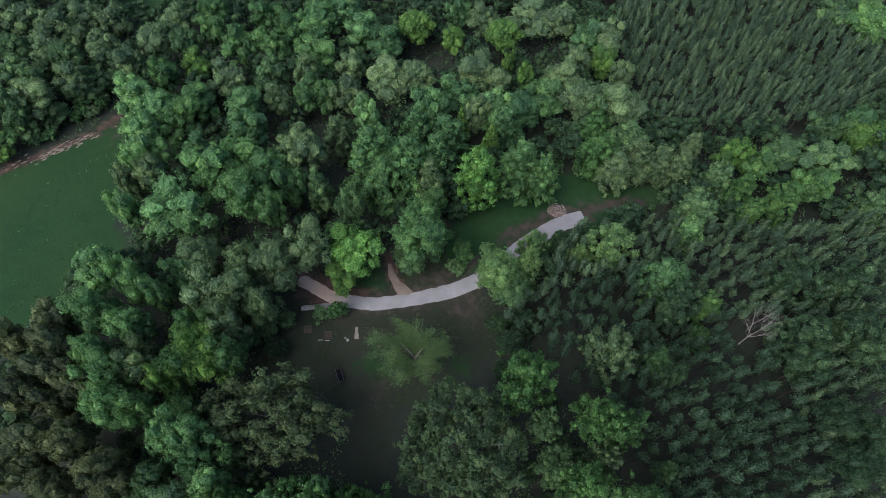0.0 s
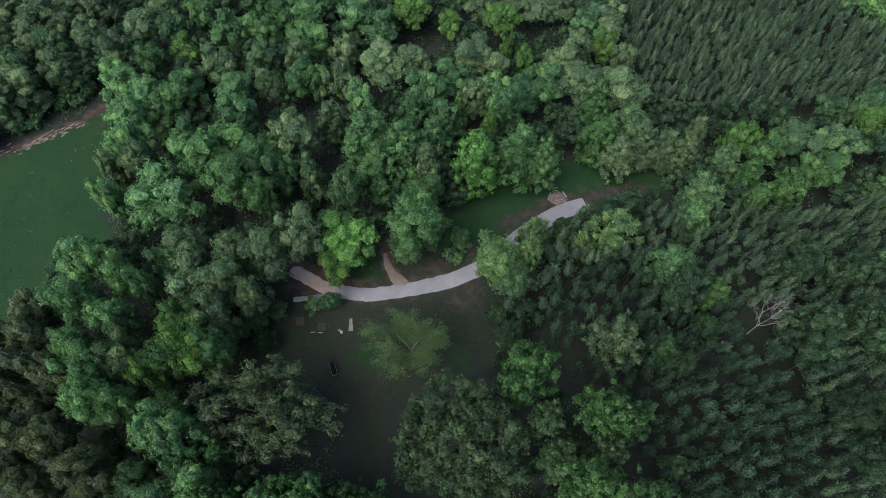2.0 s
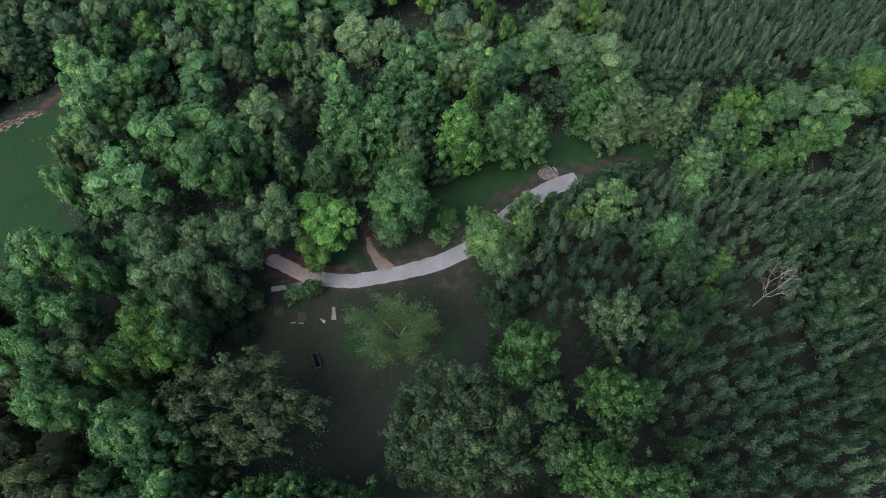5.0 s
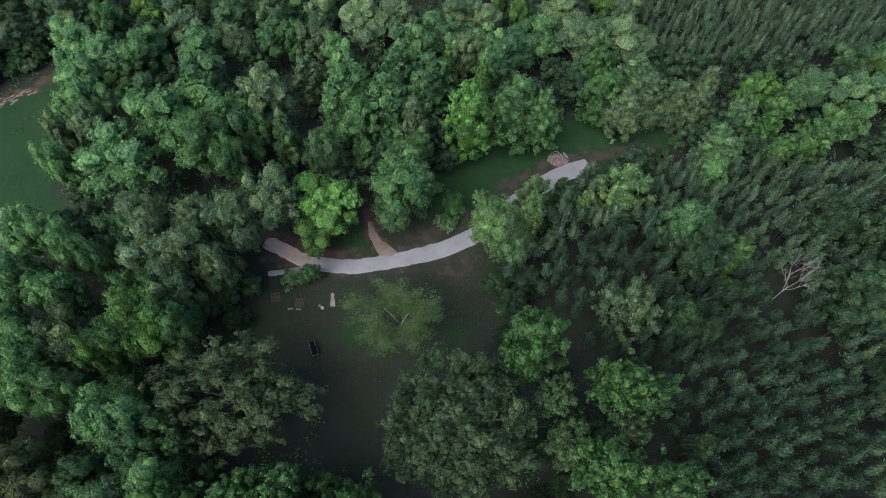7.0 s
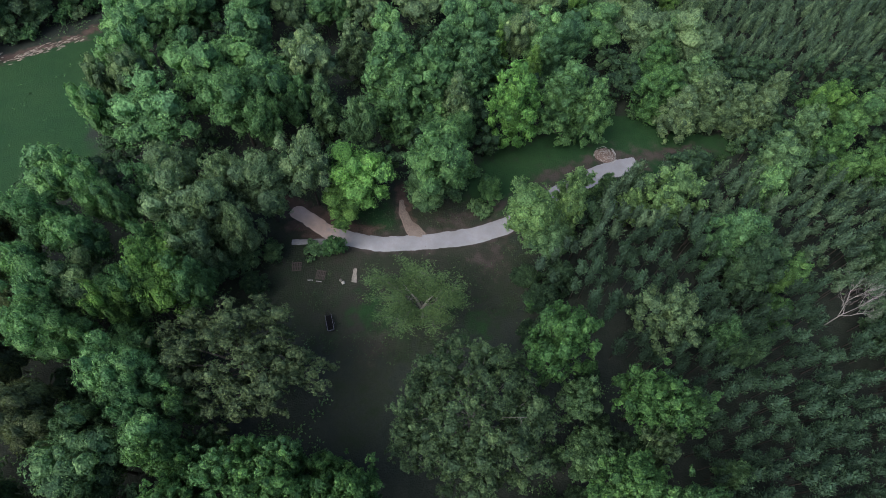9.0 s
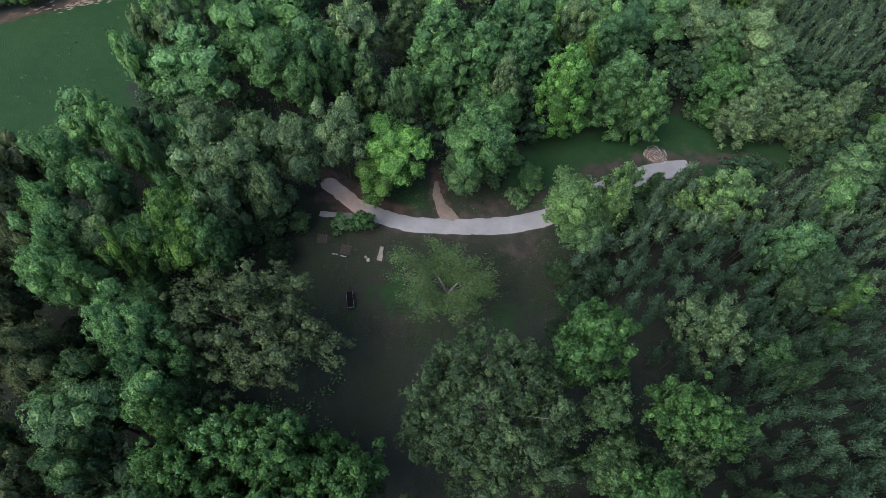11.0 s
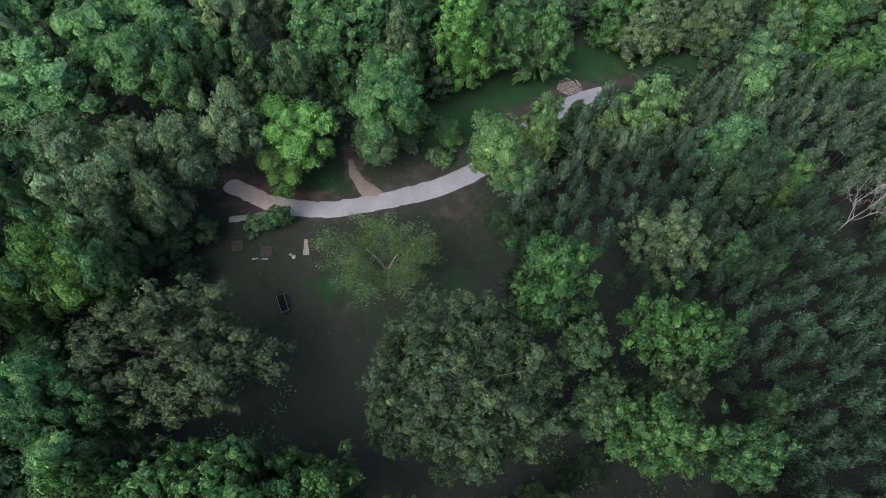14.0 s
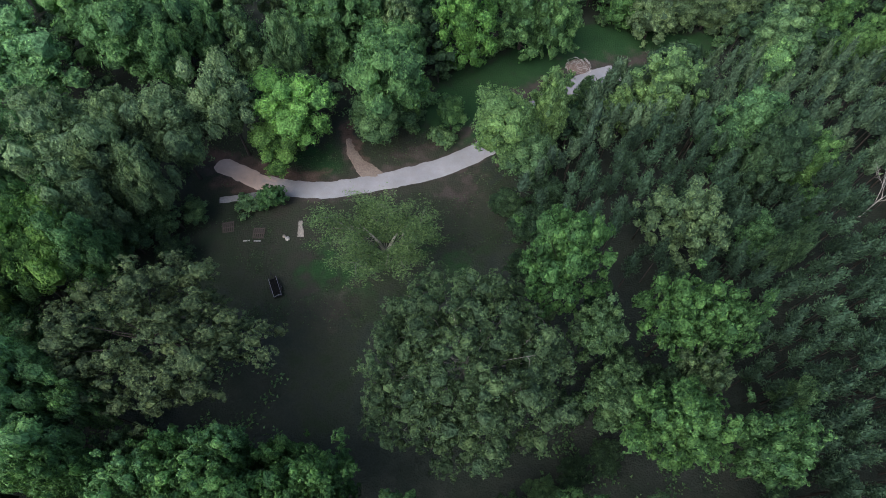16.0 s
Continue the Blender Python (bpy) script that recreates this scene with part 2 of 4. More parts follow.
def tube(verts, faces, points, radii, sides=6):
    """Adds a tapered tube along points; the lists grow."""
    pts = [Vector(p) for p in points]
    first = len(verts)
    for i, p in enumerate(pts):
        d = (pts[min(i + 1, len(pts) - 1)] - pts[max(i - 1, 0)]).normalized()
        a = d.orthogonal().normalized()
        b = d.cross(a)
        for s in range(sides):
            w = 2 * math.pi * s / sides
            verts.append(p + float(radii[i]) * (math.cos(w) * a + math.sin(w) * b))
    for i in range(len(pts) - 1):
        for s in range(sides):
            t = (s + 1) % sides
            q = first + i * sides
            faces.append((q + s, q + t, q + sides + t, q + sides + s))


def unit(v):
    return v / np.maximum(np.linalg.norm(v, axis=1, keepdims=True), 1e-9)


def leaf_sprays(rng, centres, normals, sizes, long=1.2, along=None):
    """Pointed leaf sprays, one triangle each."""
    n = len(centres)
    u = unit(np.cross(normals, unit(rng.normal(size=(n, 3))))) if along is None else along
    v = unit(np.cross(normals, u))
    s = sizes[:, None]
    a = centres - u * s * long * 0.45 - v * s * rng.uniform(0.35, 0.65, (n, 1))
    b = centres - u * s * long * rng.uniform(0.2, 0.5, (n, 1)) + v * s * rng.uniform(0.35, 0.65, (n, 1))
    c = centres + u * s * long * 0.6
    return np.stack([a, b, c], 1).reshape(-1, 3), np.arange(3 * n).reshape(n, 3)


def lobes_of(rng, radius, tall, base, count, ragged=0.14):
    """Round masses of foliage that together make an uneven crown."""
    centre = (tall + base) / 2
    rise = (tall - base) / 2
    k = np.arange(count) + 0.5
    up = 1 - 1.45 * k / count
    ring = np.sqrt(np.maximum(1 - up ** 2, 0.02))
    turn = k * 2.39996 + rng.uniform(0, 6.3)
    out = rng.uniform(0.60, 0.80, count) * (1 + ragged * rng.normal(size=count))
    pos = np.stack([np.cos(turn) * ring * radius * out, np.sin(turn) * ring * radius * out, centre + up * rise * out * 0.95], 1)
    size = radius * rng.uniform(0.24, 0.42, count)
    return pos, size


def boughs_of(rng, radius, tall, base, arms, subs, ragged=0.2, grain=0.105, loose=0.15):
    """Tufts of foliage in groups at the ends of boughs, which reach out unevenly."""
    centre, rise = (tall + base) / 2, (tall - base) / 2
    k = np.arange(arms) + 0.5
    up = 1 - 1.35 * k / arms
    ring = np.sqrt(np.maximum(1 - up ** 2, 0.02))
    turn = k * 2.39996 + rng.uniform(0, 6.3)
    out = 0.86 * (1 + ragged * rng.uniform(-1, 0.6, arms))
    ends = np.stack([np.cos(turn) * ring * radius * out, np.sin(turn) * ring * radius * out, centre + up * rise * out], 1)
    root = np.array([0, 0, centre - rise * 0.3])
    pos, size = [], []
    for e in ends:
        n = int(rng.integers(subs - 1, subs + 3))
        f = rng.uniform(0.62, 1.0, (n, 1))
        pos.append(root + (e - root) * f + rng.normal(size=(n, 3)) * radius * loose * np.array([1, 1, 0.55]))
        size.append(radius * grain * rng.uniform(0.65, 1.35, n))
    return np.concatenate(pos), np.concatenate(size), ends


def ball(level):
    bm = bmesh.new()
    bmesh.ops.create_icosphere(bm, subdivisions=level, radius=1.0)
    v = np.array([list(q.co) for q in bm.verts])
    f = np.array([[q.index for q in face.verts] for face in bm.faces])
    bm.free()
    return v, f


BALLS = {k: ball(k) for k in (1, 2)}


def crown_leaves(rng, pos, size, clumps, per, leaf, spread=0.5, flat=0.85, heart=0.81, level=2):
    """Leaf sprays in clumps over a dense heart of foliage in each lobe."""
    cs, ns, hv, hf, count = [], [], [], [], 0
    bv, bf = BALLS[level]
    for p, r in zip(pos, size):
        n = max(6, int(clumps * min((r / np.median(size)) ** 1.6, 2.0)))
        d = unit(rng.normal(size=(n * 2, 3)) + np.array([0, 0, 0.45]))[:n]
        c = p + d * np.array([r, r, r * flat]) * rng.uniform(0.78, 1.02, (n, 1))
        away = np.linalg.norm((c[:, None] - pos[None]) / size[None, :, None], axis=2)
        keep = (away < 0.66).sum(1) == 0
        cs.append(c[keep]), ns.append(d[keep])
        hv.append(p + bv * np.array([r, r, r * flat]) * rng.uniform(0.8, 1.15, 3) * heart * (1 + 0.17 * rng.normal(size=(len(bv), 1))).clip(0.65, 1.25))
        hf.append(bf + count)
        count += len(bv)
    c, d = np.concatenate(cs), np.concatenate(ns)
    centre = np.repeat(c, per, 0)
    lean = np.repeat(d, per, 0)
    dome = unit(unit(rng.normal(size=centre.shape)) + lean * 0.7 + np.array([0, 0, 0.25]))
    centre = centre + dome * spread * rng.uniform(0.35, 1.0, (len(centre), 1)) * np.array([1, 1, 0.8])
    normal = unit(lean * 0.45 + dome * 0.6 + rng.normal(size=centre.shape) * 0.3 + np.array([0, 0, 0.15]))
    v, f = leaf_sprays(rng, centre, normal, leaf * rng.uniform(0.6, 1.4, len(centre)))
    return np.concatenate([v, *hv]), np.concatenate([f] + [q + len(v) for q in hf])


def trunk_mesh(name, rng, tall, base, radius, pos, mat, girth=0.26, limbs=9, sides=6, twigs=0):
    verts, faces = [], []
    top = base + (tall - base) * 0.62
    steps = 6
    bend = rng.normal(size=(2,)) * 0.35
    line = [(bend[0] * (i / steps) ** 2, bend[1] * (i / steps) ** 2, -0.4 + (top + 0.4) * i / steps) for i in range(steps + 1)]
    tube(verts, faces, line, [girth * (1.35 if i == 0 else 1.0) * (1 - 0.75 * i / steps) for i in range(steps + 1)], sides)
    for p in pos[rng.permutation(len(pos))[:limbs]]:
        z = min(top * 0.95, max(base * 0.8, p[2] - rng.uniform(1.5, 3.5)))
        f = (z + 0.4) / (top + 0.4)
        start = Vector((bend[0] * f * f, bend[1] * f * f, z))
        end = Vector(p)
        mid = start.lerp(end, 0.5) + Vector((0, 0, -0.3))
        g = girth * (1 - 0.75 * f) * 0.6
        tube(verts, faces, [start, mid, end], [g, g * 0.65, g * 0.25], 5)
        for _ in range(twigs):
            d = Vector(rng.normal(size=3) + np.array([0, 0, 0.7])).normalized()
            tip = end + d * radius * rng.uniform(0.08, 0.15)
            tube(verts, faces, [end, end.lerp(tip, 0.5) + Vector(rng.normal(size=3)) * 0.15, tip], [0.035, 0.025, 0.008], 4)
    return mesh_of(name, verts, faces, [mat], smooth=True)


# ---- the ground ----
MEADOW = [(-190, 20), (-190, 40), (-108, 66), (-99, 76), (-88, 84.5), (-77.5, 96), (-73, 86), (-70, 70), (-68, 61), (-63, 55), (-72, 47), (-71, 40), (-90, 33)]
FAR_MEADOW = [(-110, 175), (-100, 150), (-84, 131), (-75, 138), (-70, 150), (-60, 175)]
CLEARING = [(-33, 40), (-29, 53), (-6, 53), (4, 52), (8, 50), (11, 42), (10, 31), (0, 25), (-6, 19), (-8, 9), (-16, 8), (-17, 23), (-34, 31)]
LAWN = [(-33, 40), (-29, 53), (-6, 53), (4, 52), (8, 50), (11, 42), (10, 33), (0, 29), (-8, 23), (-16, 23), (-34, 31)]
LANE = [(-2, 53.5), (0, 58), (4, 65), (10, 68), (22, 77), (29, 76), (47, 72), (48, 68), (33, 60), (18, 52), (9, 46)]
PINES_FAR = [(50, 160), (140, 160), (140, 112), (112, 108), (101, 93), (77, 86), (48, 88), (44, 108)]
PINES_NEAR = [(10, 38), (18, 46), (24, 55), (30, 61), (36, 56), (40, 59), (54, 58), (100, 60), (92, 8), (80, -12), (28, -12), (30, 15), (27, 24), (21, 24), (19, 31)]


def inside(poly, x, y):
    hit = False
    for (ax, ay), (bx, by) in zip(poly, poly[1:] + poly[:1]):
        if (ay > y) != (by > y) and x < ax + (y - ay) / (by - ay) * (bx - ax):
            hit = not hit
    return hit


def to_line(line, x, y):
    """The distance from a polyline."""
    best = 1e9
    for (ax, ay), (bx, by) in zip(line, line[1:]):
        dx, dy = bx - ax, by - ay
        f = max(0.0, min(1.0, ((x - ax) * dx + (y - ay) * dy) / (dx * dx + dy * dy)))
        best = min(best, math.hypot(x - ax - f * dx, y - ay - f * dy))
    return best


def soft(poly, x, y, edge):
    d = to_line(poly + poly[:1], x, y)
    return max(0.0, min(1.0, 0.5 + (d if inside(poly, x, y) else -d) / edge))


ROAD = [(-28.0, 47.9), (-25.2, 46.5), (-21.0, 44.0), (-14.3, 42.6), (-9.0, 43.0), (-3.7, 44.0), (1.7, 45.4), (7.2, 48.0), (11.5, 51.3), (15.5, 55.2), (20.4, 58.9), (25.2, 61.8), (29.6, 63.2)]
FORK = [(-16.5, 43.3), (-21.5, 44.3), (-25.5, 46.6), (-29.0, 48.0)]
SIDE_TRACK = [(-18.8, 42.3), (-23.0, 42.0), (-26.6, 41.6)]
SPUR = [(-5.6, 42.6), (-6.6, 44.2), (-8.4, 46.2), (-9.8, 48.6), (-10.6, 51.6)]
RED_EDGE = [(-30.0, 50.0), (-26.8, 48.6), (-23.0, 47.0), (-19.0, 45.6), (-14.0, 44.9)]
RED_BANK = [(-27.2, 44.6), (-24.4, 43.4), (-22.4, 42.7)]
RED_SPUR = [(-8.6, 47.2), (-9.8, 50.0), (-11.0, 54.0)]
MEADOW_TRACK = [(-125, 57), (-108, 68), (-98, 76.6), (-94.7, 79.0), (-90.7, 81.6), (-87.2, 84.2), (-83.8, 87.2), (-80.9, 90.4), (-77.5, 94.6)]


def ground():
    fine = np.arange(-130, 131, 1.3)
    out = 130 * 1.28 ** np.arange(1, 14)
    xs = np.concatenate([-out[::-1], fine, out])
    fy = np.arange(-26, 152, 1.3)
    oy = 152 + 20 * (1.32 ** np.arange(1, 19) - 1)
    ny = -26 - 20 * (1.32 ** np.arange(1, 19) - 1)
    ys = np.concatenate([ny[::-1], fy, oy])
    verts, cover = [], []
    for y in ys:
        for x in xs:
            z = height(x, y)
            verts.append((x, y, z))
            near = abs(x) < 131 and -27 < y < 153
            grass = max(soft(MEADOW, x, y, 6.0), soft(FAR_MEADOW, x, y, 5.0)) if near or x < -131 else 0.0
            lane = soft(LANE, x, y, 5.0) if near else 0.0
            lawn = max(soft(LAWN, x, y, 15.0), 0.57 * soft(CLEARING, x, y, 8.0)) if near else 0.0
            dirt = clay = 0.0
            if near:
                dirt = max(dirt, 1.05 - to_line(ROAD, x, y) / 3.6, 0.95 - to_line(SPUR, x, y) / 2.4, 0.9 - to_line(FORK, x, y) / 4.0)
                dirt = max(dirt, 0.66 - to_line(MEADOW_TRACK, x, y) / 4.2, 0.7 - math.hypot(x - 25, y - 65.0) / 8.5, 0.78 - to_line([(12, 57.4), (17, 60.6), (23, 63.6), (31, 65.6), (42, 67.5)], x, y) / 4.6)
                dirt = max(dirt, 0.75 - math.hypot(x - 4.5, y - 42.0) / 9.0, 0.7 - to_line([(-4, 48), (2, 49.5), (7, 53)], x, y) / 4.0, 0.6 - math.hypot(x + 24, y - 43.8) / 4.0)
                grass = max(grass, 0.85 - math.hypot(x + 14.5, y - 47.5) / 8.0, 0.6 - math.hypot(x - 2, y - 30) / 12.0, 0.72 - math.hypot(x + 11.5, y - 30.5) / 11.0)
                grass = max(grass, lane * 0.85)
                lawn = max(lawn, lane)
                dirt = max(dirt, 0.55 - math.hypot(x + 11.5, y - 25.5) / 10.0, 0.62 - math.hypot(x + 76, y - 90) / 13.0, 0.78 - to_line(MEADOW_TRACK, x, y) / 3.8)
                clay = max(clay, 0.95 - to_line(RED_EDGE, x, y) / 2.2, 0.9 - to_line(RED_BANK, x, y) / 2.6, 0.85 - to_line(RED_SPUR, x, y) / 2.6, 0.82 - to_line(MEADOW_TRACK, x, y) / 3.2)
            cover.append((grass, max(dirt, 0.0), lawn, clay))
    nx = len(xs)
    i, j = np.meshgrid(np.arange(len(ys) - 1), np.arange(nx - 1), indexing="ij")
    q = (i * nx + j).ravel()
    faces = np.stack([q, q + 1, q + nx + 1, q + nx], 1)
    me = mesh_of("ground", verts, faces, [ground_material()], smooth=True)
    at = me.attributes.new("cover", "FLOAT_COLOR", "POINT")
    at.data.foreach_set("color", np.asarray(cover, dtype=np.float32).ravel())
    tagged(new("ground", me), "gently sloping ground of leaf litter, meadow grass and bare earth", "ground", kind="structure")


ground()


def smooth_line(points, step=0.6):
    """Points at even steps on a rounded line."""
    pts = [Vector((*p, 0)) for p in points]
    dense = []
    for i in range(len(pts) - 1):
        a, b, c, d = pts[max(i - 1, 0)], pts[i], pts[i + 1], pts[min(i + 2, len(pts) - 1)]
        n = max(2, int((c - b).length / step))
        for k in range(n):
            t = k / n
            dense.append(0.5 * (2 * b + (c - a) * t + (2 * a - 5 * b + 4 * c - d) * t * t + (3 * b - a - 3 * c + d) * t ** 3))
    return dense + [pts[-1]]


def track(name, points, width, mat, label, lift=0.05, taper=(1.0, 1.0), rough=0.35):
    """A worn strip with ragged, feathered edges, cambered over the ground."""
    line = smooth_line(points)
    across = 9
    verts, faces = [], []
    for i, p in enumerate(line):
        d = (line[min(i + 1, len(line) - 1)] - line[max(i - 1, 0)]).normalized()
        side = Vector((-d.y, d.x, 0))
        f = i / (len(line) - 1)
        half = 0.5 * width * (taper[0] + (taper[1] - taper[0]) * f) * min(1.0, 0.5 + 0.3 * i)
        for k in range(across):
            s = 2 * k / (across - 1) - 1
            wob = rough * noise.noise(Vector((p.x * 0.7, p.y * 0.7, 7.0 * s))) + 0.5 * rough * noise.noise(Vector((p.x * 2.1, p.y * 2.1, 3.0 * s)))
            q = p + side * (s * half + (wob if abs(s) > 0.9 else 0.0))
            crown = lift * (1 - s * s) + 0.012 * noise.noise(Vector((q.x * 1.3, q.y * 1.3, 2.0)))
            rut = -0.025 * math.exp(-((abs(s) - 0.5) / 0.14) ** 2)
            z = height(q.x, q.y) + 0.02 + crown + rut if abs(s) < 0.99 else height(q.x, q.y) - 0.06
            verts.append((q.x, q.y, z))
    for i in range(len(line) - 1):
        for k in range(across - 1):
            a = i * across + k
            faces.append((a, a + across, a + across + 1, a + 1))
    return tagged(new(name, mesh_of(name, verts, faces, [mat], smooth=True)), label, "road", kind="structure")


track("road_gravel_lane", ROAD, 4.1, GRAVEL, "pale gravel lane curving through the clearing, pinkish at one end", lift=0.10, taper=(0.7, 1.03), rough=0.4)


def sandy_bank():
    """Low ragged blotches of sand strewn along the meadow's edge."""
    rng = np.random.default_rng(19)
    line = smooth_line([(-96.5, 77.4), (-90.7, 81.0), (-87.2, 83.6), (-83.8, 86.5), (-80.0, 90.8)], 0.5)
    verts, faces = [], []
    for _ in range(60):
        p = line[int(np.clip(rng.normal(0.52, 0.24), 0, 1) * (len(line) - 1))]
        long, wide = rng.uniform(0.2, 0.9), rng.uniform(0.08, 0.3)
        cx, cy = p.x + rng.normal() * 0.8, p.y + rng.normal() * 1.0
        first, turn, sides = len(verts), 0.75 + rng.normal() * 0.25, 11
        for q in range(sides):
            a = 2 * math.pi * q / sides
            u, v = math.cos(a) * long * rng.uniform(0.6, 1.2), math.sin(a) * wide * rng.uniform(0.6, 1.3)
            x, y = cx + u * math.cos(turn) - v * math.sin(turn), cy + u * math.sin(turn) + v * math.cos(turn)
            verts.append((x, y, height(x, y) + 0.01))
        verts.append((cx, cy, height(cx, cy) + 0.14))
        faces += [(first + q, first + (q + 1) % sides, first + sides) for q in range(sides)]
    tagged(new("bank_of_sand", mesh_of("bank_of_sand", verts, faces, [SAND], smooth=True)), "pale sandy bank at the meadow's edge", "bank", kind="structure")


sandy_bank()
track("road_side_track", SIDE_TRACK, 1.5, GREY_GRIT, "narrow pale gravel side track under the trees", lift=0.06, taper=(1.0, 0.7))
track("path_spur", SPUR, 2.0, EARTH, "brown earth path leading off between the trees", lift=0.05, taper=(1.9, 0.3), rough=0.8)


# ---- broadleaf trees ----
LARGE = 4.6, 14.0


def tree_shape(seed, clumps, per, leaf, limbs, lobes=(20, 32), ragged=(0.10, 0.24), lump=1.0, spread=0.46, heart=0.8):
    rng = np.random.default_rng(seed)
    R, H = LARGE
    base = H * rng.uniform(0.06, 0.2)
    pos, size = lobes_of(rng, R, H, base, int(rng.integers(*lobes)), ragged=rng.uniform(*ragged))
    size = size * lump * rng.uniform(0.75, 1.25, len(size))
    pos[:, :2] *= rng.uniform(0.85, 1.15, 2)
    inner = rng.normal(size=(4, 3)) * np.array([0.12 * R, 0.12 * R, 0.0]) + np.array([0, 0, 1.0]) * np.linspace(base + 0.25 * (H - base), H * 0.74, 4)[:, None]
    pos, size = np.concatenate([pos, inner]), np.concatenate([size, R * np.array([0.42, 0.5, 0.48, 0.36])])
    v, f = crown_leaves(rng, pos, size, clumps, per, leaf, spread, heart=heart)
    fit_width = R / np.percentile(np.hypot(v[:, 0], v[:, 1]), 95)
    fit_rise = H / np.percentile(v[:, 2], 99)
    v = v * np.array([fit_width, fit_width, fit_rise])
    pos = pos * np.array([fit_width, fit_width, fit_rise])
    return mesh_of("crown", v, f, [TONES["G"][0]]), trunk_mesh("trunk", rng, H, base, R, pos, BARK, girth=0.22, limbs=limbs)


def bough_shape(seed):
    """A tree that stands close to the clearing, with tufted boughs."""
    rng = np.random.default_rng(seed)
    R, H = LARGE
    base = H * rng.uniform(0.08, 0.2)
    pos, size, ends = boughs_of(rng, R, H, base, int(rng.integers(26, 34)), 3, rng.uniform(0.16, 0.34), 0.17, 0.13)
    inner = np.array([[0, 0, q] for q in np.linspace(base + 0.3 * (H - base), H * 0.7, 4)])
    pos, size = np.concatenate([pos, inner]), np.concatenate([size, R * np.array([0.38, 0.45, 0.42, 0.3])])
    pos[:, :2] *= rng.uniform(0.85, 1.15, 2)
    v, f = crown_leaves(rng, pos, size, 10, 14, 0.20, 0.30, heart=0.74, level=1)
    fitted = np.array([R, R, H]) / np.array([np.percentile(np.hypot(v[:, 0], v[:, 1]), 95)] * 2 + [np.percentile(v[:, 2], 99)])
    return mesh_of("crown", v * fitted, f, [TONES["G"][0]]), trunk_mesh("trunk", rng, H, base, R, ends * fitted, BARK, girth=0.22, limbs=12)


def full_shape(seed, tip, belly, tufts=74):
    """A full, leafy crown down to the ground: tip and belly shape its outline from dome to egg."""
    rng = np.random.default_rng(seed)
    R, H = LARGE
    base = H * rng.uniform(0.05, 0.10)
    grid = np.linspace(0, 1, 200)
    outline = np.minimum(1, (grid / belly) ** 0.55 * 0.6 + 0.4) * (1 - grid) ** tip
    outline = outline / outline.max()
    share = np.cumsum(outline + 0.12)
    up = np.interp((np.arange(tufts) + rng.uniform(0.1, 0.9, tufts)) / tufts, share / share[-1], grid)
    turn = np.arange(tufts) * 2.39996 + rng.normal(size=tufts) * 0.25
    reach = R * np.interp(up, grid, outline) * (0.80 + 0.20 * rng.uniform(-1, 0.8, tufts)) * (1 + 0.12 * np.sin(turn * 2 + seed))
    pos = np.stack([np.cos(turn) * reach, np.sin(turn) * reach, base + up * (H - base) * 0.96], 1)
    size = R * rng.uniform(0.13, 0.25, tufts)
    core = np.linspace(0.14, 0.78, 6)
    inner = np.stack([rng.normal(size=6) * 0.06 * R, rng.normal(size=6) * 0.06 * R, base + core * (H - base)], 1)
    full, wide = np.concatenate([pos, inner]), np.concatenate([size, 0.66 * R * np.interp(core, grid, outline)])
    v, f = crown_leaves(rng, full, wide, 9, 13, 0.20, 0.34, heart=0.76, level=1)
    fitted = np.array([R, R, H]) / np.array([np.percentile(np.hypot(v[:, 0], v[:, 1]), 96)] * 2 + [np.percentile(v[:, 2], 99.5)])
    return mesh_of("crown", v * fitted, f, [TONES["G"][0]]), trunk_mesh("trunk", rng, H, base, R, pos * fitted, BARK, girth=0.22, limbs=8)


EGG_SHAPES = [full_shape(210 + k, 0.55 + 0.05 * k, 0.35) for k in range(5)]
DOME_SHAPES = [full_shape(230 + k, 0.40 + 0.03 * k, 0.5, 66) for k in range(5)]
CLOSE_SHAPES = [bough_shape(170 + k) for k in range(7)]
NEAR_SHAPES = [tree_shape(100 + k, 22, 17, 0.22, 9, (17, 25), (0.16, 0.32), 1.04, 0.56, 0.74) for k in range(9)]
FAR_SHAPES = [tree_shape(150 + k, 14, 11, 0.29, 5, (16, 24), (0.14, 0.3), 1.04, 0.46) for k in range(10)]
FOREST = []
pick = random.Random(11)
shape_pick = random.Random(12)


def tree(x, y, r, h, tone):
    crown_data, trunk_data = pick.choice(CLOSE_SHAPES if -32 < x < 36 and y < 37 else NEAR_SHAPES if y < 64 and x > -58 else FAR_SHAPES)
    if -25 < x < 60 and 64 <= y < 84:
        crown_data, trunk_data = shape_pick.choice(EGG_SHAPES)
    elif x > 14 and 30 < y < 64:
        crown_data, trunk_data = shape_pick.choice(DOME_SHAPES)
    mat, word = TONES[tone]
    top = new("broadleaf_tree")
    wide = 1.04 * r / LARGE[0]
    top.matrix_basis = pose(x, y, height(x, y), 0, 0, pick.uniform(0, 360)) @ Matrix.Diagonal((wide, wide, h / LARGE[1], 1))
    crown = part("crown", crown_data, top)
    crown.material_slots[0].link = "OBJECT"
    crown.material_slots[0].material = mat
    part("trunk", trunk_data, top)
    size = "Tall" if h > 16 else ("Small" if h < 10 else "Middling")
    tagged(top, f"{size} broadleaf tree with {word} crown in the wood", "tree", "trees of the wood")
    FOREST.append((x, y, r))
    return top


